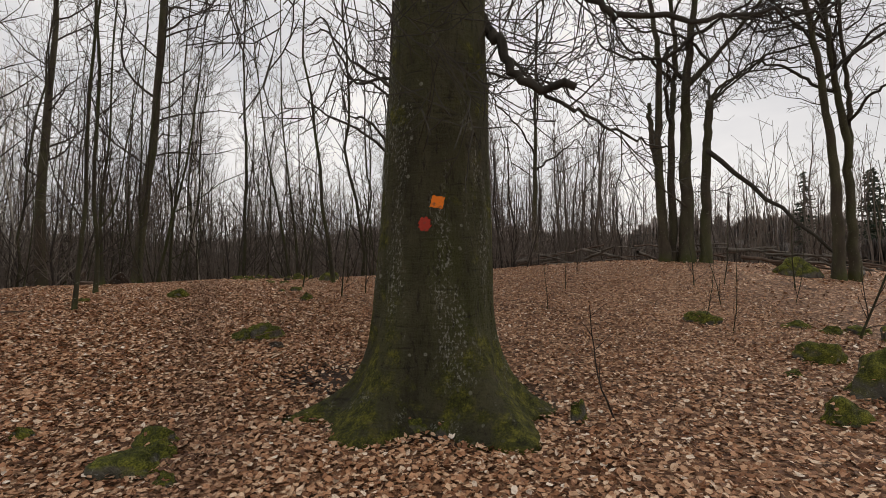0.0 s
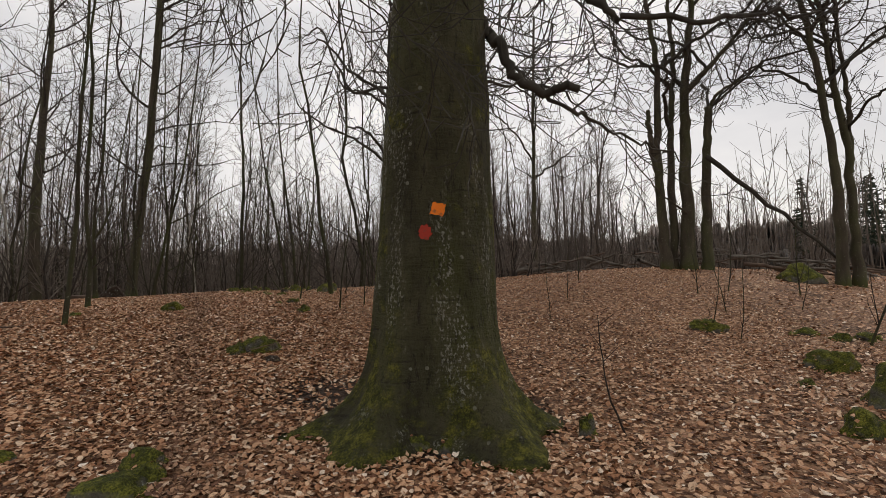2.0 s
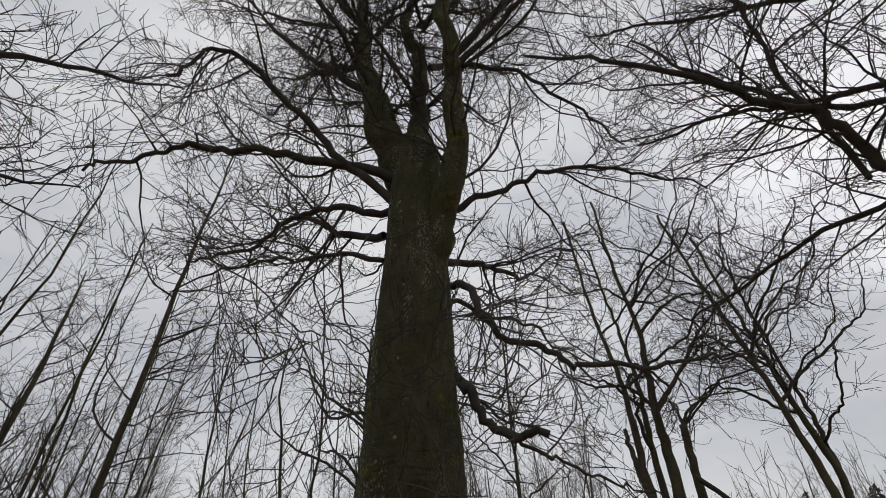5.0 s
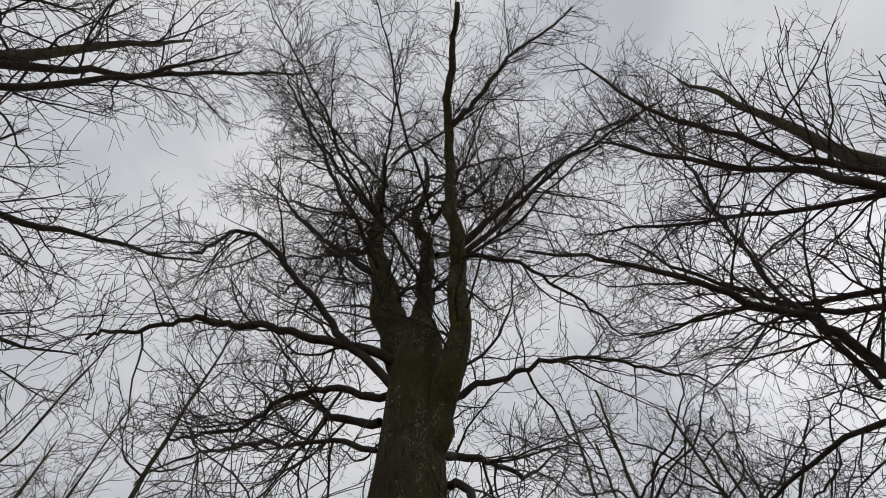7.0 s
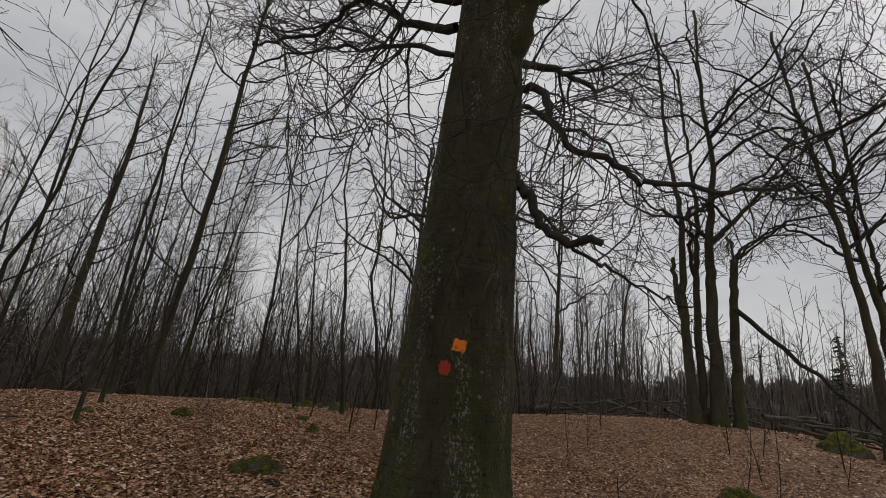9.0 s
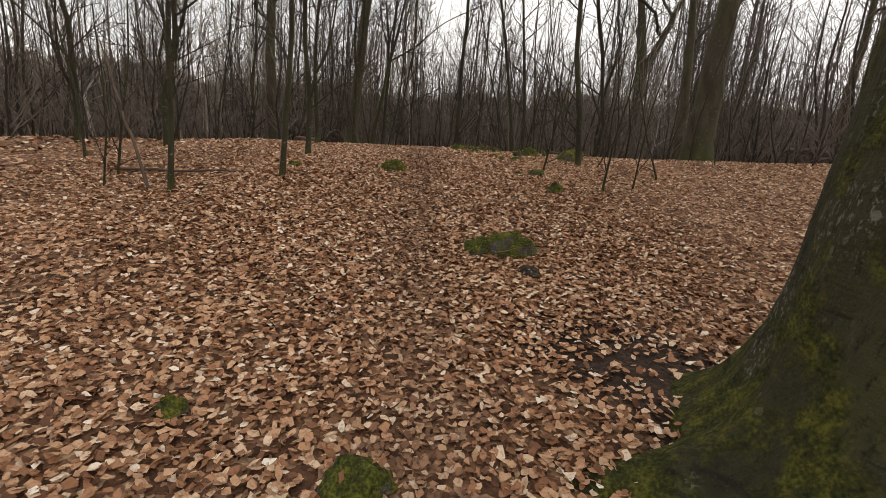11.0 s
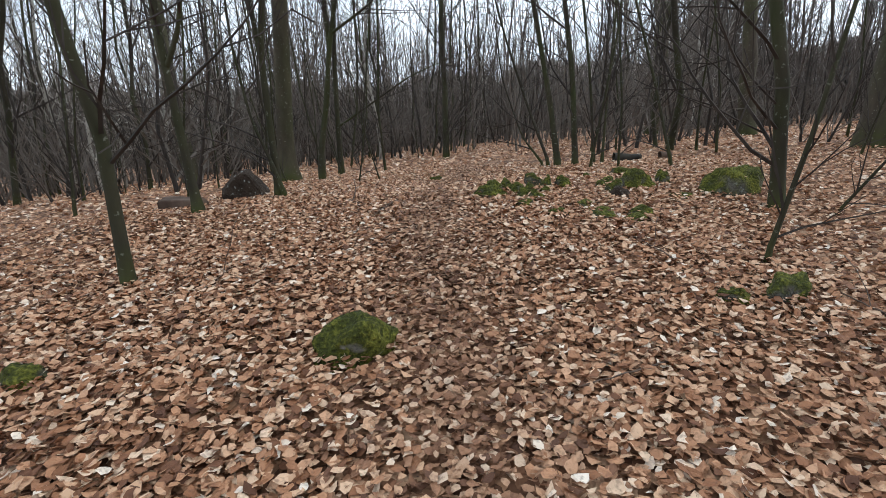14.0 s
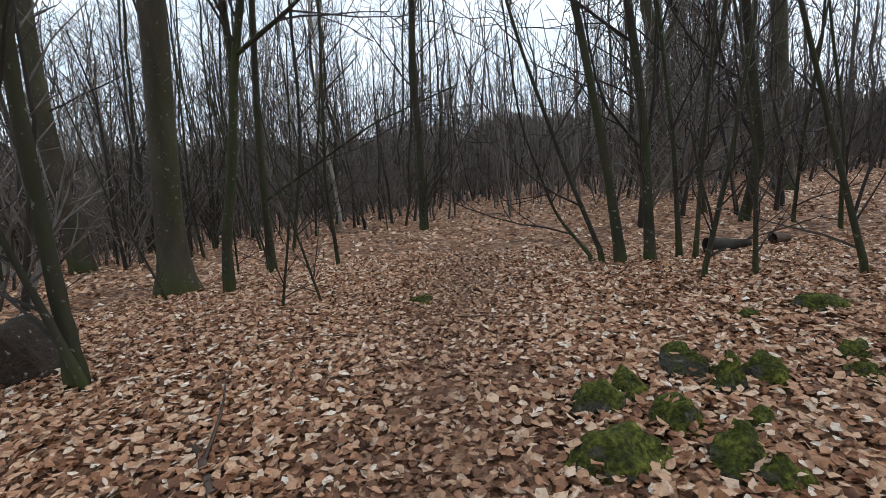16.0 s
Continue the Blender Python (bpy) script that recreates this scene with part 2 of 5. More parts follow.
# distance haze is painted into the base colour: a larger k is paler
def haze_tint_mat(name, k):
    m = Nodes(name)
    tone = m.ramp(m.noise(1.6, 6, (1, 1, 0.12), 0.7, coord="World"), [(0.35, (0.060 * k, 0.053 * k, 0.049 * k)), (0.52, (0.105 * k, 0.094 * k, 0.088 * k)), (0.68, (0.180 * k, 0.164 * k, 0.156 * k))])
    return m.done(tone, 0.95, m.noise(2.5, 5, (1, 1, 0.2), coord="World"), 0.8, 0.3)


HAZE_TINT, HAZE_PALE = haze_tint_mat("haze_tinted_woods", 1.4), haze_tint_mat("haze_paled_woods", 4.2)
MOSSY = stone_mat("mossy_stone", -0.1, 0.35, (0.16, 0.15, 0.125))
HALF = stone_mat("half_mossy_stone", 0.1, 0.6, (0.15, 0.14, 0.105))
CAPPED = stone_mat("moss_capped_stone", -0.35, -0.1, (0.30, 0.29, 0.27))
DARKSTONE = stone_mat("dark_stone", 0.95, 1.4, (0.070, 0.050, 0.036))
LEAF = leaf_mat("beech_leaf", [(0.0, (0.090, 0.037, 0.019)), (0.2, (0.290, 0.130, 0.062)), (0.5, (0.480, 0.250, 0.134)), (0.8, (0.640, 0.405, 0.250)), (0.93, (0.760, 0.560, 0.390)), (1.0, (0.860, 0.750, 0.620))])
CRUSHED = leaf_mat("crushed_leaf", [(0.0, (0.100, 0.046, 0.026)), (0.4, (0.300, 0.150, 0.082)), (0.8, (0.500, 0.300, 0.178)), (1.0, (0.660, 0.490, 0.350))])
SOIL = ground_mat()
WOOD = twig_bark("rotten_wood", (0.055, 0.036, 0.026), (0.150, 0.105, 0.078))
GREYWOOD = twig_bark("weathered_wood", (0.055, 0.047, 0.038), (0.150, 0.130, 0.108))
ORANGE = paint_mat("orange_paint", (0.80, 0.19, 0.012), (0.30, 0.10, 0.03))
RED = paint_mat("red_paint", (0.34, 0.030, 0.014), (0.16, 0.045, 0.025))
NEEDLE = twig_bark("spruce_needles", (0.012, 0.022, 0.014), (0.034, 0.050, 0.030))


# ---- shapes ----
def rise(x, y):
    """Height of the forest floor."""
    d = y * 0.85 - x * 0.35
    u = np.clip((d - 3.2) / 8.3, 0, 1)
    z = -0.2 + u * u * (3 - 2 * u) + 0.4 * np.exp(-((x - 7) ** 2 + (y - 14) ** 2) / 40)
    z = z - 0.05 * np.clip(-x - 8, 0, 20) - 0.055 * np.clip(d - 11.0, 0, 90)
    z = z + 0.17 * np.exp(-((x + 3.8) ** 2 + (y - 8.2) ** 2) / 8)
    return z + 0.025 * np.sin(1.7 * x + 0.6 * y) * np.cos(1.3 * y - 0.5 * x)


def on(x, y, sink=0.0):
    return Vector((x, y, float(rise(x, y)) - sink))


PATH_X, PATH_Y = (-0.6, -1.2, -2.3, -3.2, -3.95, -4.7, -5.3, -5.6, -5.8), (-4.0, 2.0, 4.6, 6.3, 8.0, 9.8, 12.0, 15.0, 30.0)


def path_off(x, y):
    return np.abs(x - np.interp(y, PATH_Y, PATH_X))


def part(name, data, material, parent=None, label="", smooth=False):
    """One mesh object from a bmesh or from (verts, faces)."""
    me = bpy.data.meshes.new(name)
    if isinstance(data, bmesh.types.BMesh):
        data.to_mesh(me)
        data.free()
    else:
        me.from_pydata(data[0], [], data[1])
    me.materials.append(material)
    if smooth:
        me.shade_smooth()
    ob = new(name, me)
    ob.parent = parent
    if label:
        ob["label"] = label
    return ob


def root(name, at, label, category, group=""):
    ob = new(name)
    ob.location = at
    ob.empty_display_size = 0.2
    return tagged(ob, label, category, group)


def tubes(branches):
    """Verts and faces of tapered tubes: each branch is (points, radii)."""
    vs, fs, base = [], [], 0
    for pts, radii in branches:
        p = np.asarray(pts, float)
        r = np.asarray(radii, float)
        n = 12 if r[0] > 0.12 else 8 if r[0] > 0.05 else 5 if r[0] > 0.018 else 3
        d = np.gradient(p, axis=0)
        d /= np.linalg.norm(d, axis=1)[:, None] + 1e-9
        ref = np.array((0.31, 0.95, 0.07)) if abs(d[0, 1]) < 0.8 else np.array((0.95, 0.1, 0.3))
        a = np.cross(d, ref)
        a /= np.linalg.norm(a, axis=1)[:, None] + 1e-9
        b = np.cross(d, a)
        ang = np.arange(n) * (2 * math.pi / n)
        ring = p[:, None] + r[:, None, None] * (np.cos(ang)[None, :, None] * a[:, None] + np.sin(ang)[None, :, None] * b[:, None])
        vs.append(ring.reshape(-1, 3))
        k = len(p)
        for i in range(k - 1):
            o = base + i * n
            for j in range(n):
                q = (j + 1) % n
                fs.append((o + j, o + q, o + n + q, o + n + j))
        fs.append(tuple(base + (k - 1) * n + j for j in range(n)))
        base += k * n
    return np.concatenate(vs).tolist(), fs


def bend(rng, p, d, length, r0, r1, wander, lift, seg):
    """A wandering line from p along d: points and radii."""
    n = max(2, int(length / seg))
    pts, d = [p.copy()], d / np.linalg.norm(d)
    for i in range(n):
        d = d + rng.normal(0, wander, 3) + np.array((0, 0, lift))
        d /= np.linalg.norm(d)
        pts.append(pts[-1] + d * (length / n))
    return np.array(pts), np.linspace(r0, r1, n + 1)


def side(rng, d, spread):
    """A direction leaving d by about that many degrees, to a random side."""
    q = np.cross(d, rng.normal(0, 1, 3))
    q /= np.linalg.norm(q) + 1e-9
    a = radians(spread * rng.uniform(0.75, 1.25))
    return d * math.cos(a) + q * math.sin(a)


def ramify(rng, pts, radii, levels, out, first=0.15, lift=0.06, fine=0.0034):
    """Side branches along a line, level by level: each level is (per metre, length share or metres, spread, wander, seg)."""
    if not levels:
        return
    per, length, spread, wander, seg = levels[0]
    total = float(np.linalg.norm(np.diff(pts, axis=0), axis=1).sum())
    count = max(1, int(per * total + rng.random()))
    for i in range(count):
        t = first + (1 - first) * (i + rng.random()) / count
        f = t * (len(pts) - 1)
        k = min(int(f), len(pts) - 2)
        w = f - k
        p = pts[k] * (1 - w) + pts[k + 1] * w
        r = radii[k] * (1 - w) + radii[k + 1] * w
        d = side(rng, (pts[k + 1] - pts[k]) / (np.linalg.norm(pts[k + 1] - pts[k]) + 1e-9), spread)
        ln = length * rng.uniform(0.55, 1.15) * (1.15 - 0.6 * t)
        rr = max(fine, min(r * 0.6, 0.0095 * ln + 0.0022))
        line = bend(rng, p, d, ln, rr, max(fine * 0.7, rr * 0.3), wander, lift, seg)
        out.append(line)
        ramify(rng, *line, levels[1:], out, 0.12, lift, fine)


def crown_line(rng, height, r, lean, wander, foot=0.5):
    n = max(5, int(height / 0.7))
    off = np.cumsum(rng.normal(0, wander, (n, 2)), axis=0)
    off -= off[0]
    z = np.concatenate([(0, 0.08, 0.18, 0.32, 0.5), np.linspace(0, height, n)[1:]])
    z.sort()
    t = z / height
    off = np.stack([np.interp(t, np.linspace(0, 1, n), off[:, k]) for k in (0, 1)], 1)
    p = np.c_[lean[0] * z + off[:, 0], lean[1] * z + off[:, 1], z]
    flare = 1 + foot * np.exp(-z / (0.08 + 1.1 * r))
    return p, (r * (1 - 0.88 * t ** 1.1) + 0.004) * flare


def tree(name, seed, height, r, lean, wander, levels, first, label, category="tree", group="", bark=STEM, twig=TWIG, extra=(), lift=0.06, foot=0.35, fine=0.0055):
    """A bare tree: trunk (with its extra stems) and crown of branches, standing at the origin."""
    rng = np.random.default_rng(seed)
    ob = root(name, (0, 0, 0), label, category, group)
    p, rad = crown_line(rng, height, r, lean, wander, foot)
    p[0, 2] -= 0.12
    out = []
    ramify(rng, p, rad, levels, out, first, lift, fine)
    part("trunk", tubes([(p, rad)]), bark, ob, smooth=True)
    for dx, dy, hh, rr, lx, ly in extra:
        p2, rad2 = crown_line(rng, hh, rr, (lx, ly), wander)
        p2 += np.array((dx, dy, 0))
        p2[0, 2] -= 0.12
        part("stem", tubes([(p2, rad2)]), bark, ob, smooth=True)
        ramify(rng, p2, rad2, levels, out, first, lift, fine)
    part("crown", tubes(out), twig, ob, "fine bare twigs")
    return ob


def stone(name, at, size, seed, mat, label, turn=0.0, rough=0.22, category="stone", angular=False):
    """A field stone sunk into the leaves."""
    rng = random.Random(seed)
    bm = bmesh.new()
    bmesh.ops.create_icosphere(bm, subdivisions=4, radius=1)
    off = Vector((rng.uniform(0, 50), rng.uniform(0, 50), rng.uniform(0, 50)))
    for v in bm.verts:
        c = v.co.normalized()
        k = 1 + rough * 1.6 * noise.noise(c * 1.3 + off) + rough * 0.6 * noise.noise(c * 3.7 + off) + 0.035 * noise.noise(c * 14 + off)
        q = c * k
        if angular:
            q = Vector([max(-0.72, min(0.72, a)) * 1.2 for a in q])
        v.co = Vector((q.x * size[0] / 2, q.y * size[1] / 2, q.z * size[2]))
    ob = part(name, bm, mat, None, smooth=True)
    ob.location = on(at[0], at[1], size[2] * 0.12)
    ob.rotation_euler = (rng.uniform(-0.12, 0.12), rng.uniform(-0.12, 0.12), turn)
    return tagged(ob, label, category, "stones in the leaf litter")


def stick(name, a, b, r, seed, label, mat=WOOD, forks=3, category="branch"):
    """A fallen or leaning stick from a to b."""
    rng = np.random.default_rng(seed)
    a, b = np.array(a, float), np.array(b, float)
    n = 10
    t = np.linspace(0, 1, n)[:, None]
    p = a + (b - a) * t + rng.normal(0, 0.012 * np.linalg.norm(b - a), (n, 3)) * np.sin(t * math.pi)
    lines = [(p, np.linspace(r, r * 0.45, n))]
    for i in range(forks):
        k = rng.integers(3, n - 1)
        lines.append(bend(rng, p[k], side(rng, (b - a) / np.linalg.norm(b - a), 40), rng.uniform(0.15, 0.45), r * 0.45, 0.002, 0.15, 0.0, 0.08))
    ob = part(name, tubes(lines), mat, None, smooth=True)
    return tagged(ob, label, category)


# ---- forest floor ----
def floor_axis(lo, hi, step, reach):
    inner = np.arange(lo, hi + step / 2, step)
    grow = step * 1.17 ** np.arange(1, 60)
    tail = np.cumsum(grow)
    tail = tail[tail < reach]
    return np.concatenate([lo - tail[::-1], inner, hi + tail])


gx, gy = floor_axis(-10, 8, 0.16, 600), floor_axis(-2, 18, 0.16, 600)
GX, GY = np.meshgrid(gx, gy)
rng0 = np.random.default_rng(4)
GZ = rise(GX, GY) + rng0.normal(0, 0.006, GX.shape)
nx = len(gx)
quads = [(j * nx + i, j * nx + i + 1, (j + 1) * nx + i + 1, (j + 1) * nx + i) for j in range(len(gy) - 1) for i in range(nx - 1)]
tagged(part("ground", (np.c_[GX.ravel(), GY.ravel(), GZ.ravel()].tolist(), quads), SOIL, smooth=True),
       "forest floor of brown soil under fallen beech leaves", "ground", kind="structure")


def scatter_leaves(name, x, y, size, seed, material, label, curl=0.5, lift=0.0):
    """Fallen leaves: pointed ovals of six corners, folded along the rib, at the given places."""
    rng = np.random.default_rng(seed)
    n = len(x)
    ln = size * rng.uniform(0.65, 1.2, n) * np.interp(y, (5.5, 9.5), (0.96, 0.68)) 
    wd = ln * rng.uniform(0.6, 0.92, n)
    yaw, tilt, rollv = rng.uniform(0, 2 * math.pi, n), rng.normal(0, 0.29, n), rng.normal(0, 0.30, n)
    fold, cup = rng.uniform(-0.1, curl, n), rng.normal(0.12, 0.15, n)
    shape = np.array([(-0.5, 0, 0), (-0.18, 0.46, 1), (0.22, 0.42, 1), (0.5, 0, 0), (0.22, -0.42, 1), (-0.18, -0.46, 1)])
    u = (shape[:, 0][None] + rng.normal(0, 0.07, (n, 6))) * ln[:, None]
    v = (shape[:, 1][None] * rng.uniform(0.62, 1.2, (n, 6)) + rng.normal(0, 0.05, (n, 6))) * wd[:, None]
    w = np.abs(v) * fold[:, None] + (4 * (u / ln[:, None]) ** 2) * cup[:, None] * ln[:, None] * 0.5 + rng.normal(0, 0.055, (n, 6)) * ln[:, None]
    ct, st, cr, sr = np.cos(tilt), np.sin(tilt), np.cos(rollv), np.sin(rollv)
    w2 = w * cr[:, None] + v * sr[:, None]
    v2 = v * cr[:, None] - w * sr[:, None]
    u3 = u * ct[:, None] - w2 * st[:, None]
    w3 = u * st[:, None] + w2 * ct[:, None]
    cy, sy = np.cos(yaw), np.sin(yaw)
    px = x[:, None] + u3 * cy[:, None] - v2 * sy[:, None]
    py = y[:, None] + u3 * sy[:, None] + v2 * cy[:, None]
    z0 = rise(x, y) + rng.uniform(0.006, 0.034, n) + lift
    pz = z0[:, None] + w3
    verts = np.stack([px, py, pz], -1).reshape(-1, 3)
    tri = np.array([(0, 2, 1), (0, 3, 2), (0, 4, 3), (0, 5, 4)])
    faces = (tri[None] + 6 * np.arange(n)[:, None, None]).reshape(-1, 3)
    me = bpy.data.meshes.new(name)
    me.vertices.add(len(verts))
    me.vertices.foreach_set("co", verts.ravel())
    me.loops.add(faces.size)
    me.loops.foreach_set("vertex_index", faces.ravel().astype(np.int32))
    me.polygons.add(len(faces))
    me.polygons.foreach_set("loop_start", np.arange(0, faces.size, 3, dtype=np.int32))
    me.materials.append(material)
    me.update(calc_edges=True)
    return tagged(new(name, me), label, "leaves", kind="stuff")


TREE_AT = (-0.06, 5.0)


def leaf_places(seed, x0, x1, y0, y1, density):
    rng = np.random.default_rng(seed)
    n = int((x1 - x0) * (y1 - y0) * density)
    x, y = rng.uniform(x0, x1, n), rng.uniform(y0, y1, n)
    keep = np.hypot(x - TREE_AT[0], y - TREE_AT[1]) > rng.uniform(0.75, 1.18, n)
    scrape = np.exp(-(((x + 1.25) / 0.75) ** 2 + ((y - 5.5) / 0.55) ** 2))
    keep &= rng.random(n) > 0.9 * scrape
    return x[keep], y[keep], rng


lx, ly, rngl = leaf_places(11, -8.5, 6.5, 0.6, 14.5, 2750)
away = path_off(lx, ly)
fringe = rngl.normal(0, 0.45, len(lx))
thin = rngl.random(len(lx)) < np.where((away + fringe < 2.2) & (ly + 1.6 * fringe > 5.6), 1.0, np.where(away + fringe < 3.2, 0.36, 0.18))
lx, ly = lx[thin], ly[thin]
track = away[thin] < 0.36 * rngl.uniform(0.2, 1.6, len(lx))
scatter_leaves("leaf_litter", lx[~track], ly[~track], 0.059, 12, LEAF, "loose litter of pale brown fallen beech leaves")
scatter_leaves("trodden_leaves", lx[track], ly[track], 0.052, 13, CRUSHED, "smaller crushed leaves on the trodden footpath", 0.25)
fx, fy, rngl = leaf_places(14, -20, 16, 2, 28, 62)
outside = ~((fx > -8.5) & (fx < 6.5) & (fy < 14.5))
scatter_leaves("leaf_litter_beyond", fx[outside], fy[outside], 0.105, 15, LEAF, "brown leaf litter under the far trees")


# ---- the marked beech ----
TREE_Z = float(rise(*TREE_AT)) - 0.03
ROOTS = ((202, 0.72, 60, 0.16), (231, 0.52, 13, 0.30), (246, 0.16, 60, 0.40), (262, 0.10, 40, 0.10), (280, 0.12, 50, 0.13), (306, 0.50, 11, 0.36), (268, -0.17, 10, 0.45), (298, 0.14, 50, 0.55), (348, 0.42, 26, 0.24), (28, 0.4, 22, 0.25), (70, 0.45, 20, 0.25), (112, 0.5, 20, 0.25), (152, 0.5, 22, 0.25), (180, 0.25, 30, 0.2))


def beech_radius(theta, z):
    """Radius of the marked beech's trunk by direction and height."""
    r = np.interp(z, (0, 0.7, 1.3, 2.6, 4.1, 5.6, 6.8, 7.4, 7.9), (0.62, 0.585, 0.572, 0.518, 0.455, 0.405, 0.37, 0.34, 0.15))
    r += 0.10 * math.exp(-max(z, 0) / 0.30)
    for deg, amp, sharp, reach in ROOTS:
        c = math.cos(theta - radians(deg))
        if c > 0:
            r += amp * c ** sharp * math.exp(-max(z, 0) / reach) + 0.07 * c ** sharp * math.exp(-max(z, 0) / 0.9)
    q = Vector((math.cos(theta) * 1.4, math.sin(theta) * 1.4, z * 0.9))
    return r * (1 + 0.05 * noise.noise(q) + 0.02 * noise.noise(q * 3.1)) + 0.012 * noise.noise(Vector((q.x * 5, q.y * 5, z * 2))) + 0.03 * math.exp(-max(z, 0) / 0.35) * noise.noise(Vector((q.x * 6, q.y * 6, z * 9)))


def beech_axis(z):
    return float(np.interp(z, (0, 1.2, 2.6, 4.1, 5.5, 7.2, 8.4), (-0.04, -0.03, 0.02, 0.06, 0.12, 0.18, 0.16)))


def beech_skin(theta, z, lift=0.0):
    r = beech_radius(theta, z) + lift
    return (beech_axis(z) + r * math.cos(theta), r * math.sin(theta), z)


beech = root("beech_tree", (TREE_AT[0], TREE_AT[1], TREE_Z), "massive old beech with grey-green bark and mossy buttress roots", "tree")
bz = np.concatenate([np.linspace(-0.25, 1.2, 46), np.linspace(1.25, 7.9, 86)])
NT = 180
bverts = [beech_skin(2 * math.pi * j / NT, z) for z in bz for j in range(NT)]
bfaces = [(i * NT + j, i * NT + (j + 1) % NT, (i + 1) * NT + (j + 1) % NT, (i + 1) * NT + j) for i in range(len(bz) - 1) for j in range(NT)]
bfaces.append(tuple((len(bz) - 1) * NT + j for j in range(NT)))
part("trunk", (bverts, bfaces), BARK, beech, smooth=True)


def mark(name, theta0, z0, outline, material, label):
    """A coat of paint lying on the bark: outline(u, v) says what is covered, in metres from its middle."""
    bm = bmesh.new()
    n, half = 26, 0.095
    grid = {}
    rr = beech_radius(theta0, z0)
    for i in range(n + 1):
        for j in range(n + 1):
            u, v = (i / n * 2 - 1) * half, (j / n * 2 - 1) * half
            if outline(u, v):
                grid[i, j] = bm.verts.new(beech_skin(theta0 + u / rr, z0 + v, 0.005))
    for i in range(n):
        for j in range(n):
            cs = [grid.get(k) for k in ((i, j), (i + 1, j), (i + 1, j + 1), (i, j + 1))]
            if all(cs):
                bm.faces.new(cs)
    part(name, bm, material, beech, label, smooth=True)


def diamond(u, v):
    w = 0.012 * noise.noise(Vector((u * 60, v * 60, 3)))
    a = radians(12)
    p, q = u * math.cos(a) - v * math.sin(a), u * math.sin(a) + v * math.cos(a)
    return abs(p) < 0.062 + w and abs(q) < 0.060 + w


def blob(u, v):
    return math.hypot(u, v * 0.92) < 0.066 + 0.02 * noise.noise(Vector((u * 45, v * 45, 9)))


mark("orange_mark", radians(272), 1.96, diamond, ORANGE, "square orange trail mark painted on the bark")
mark("red_mark", radians(261), 1.76, blob, RED, "round red trail mark painted on the bark")

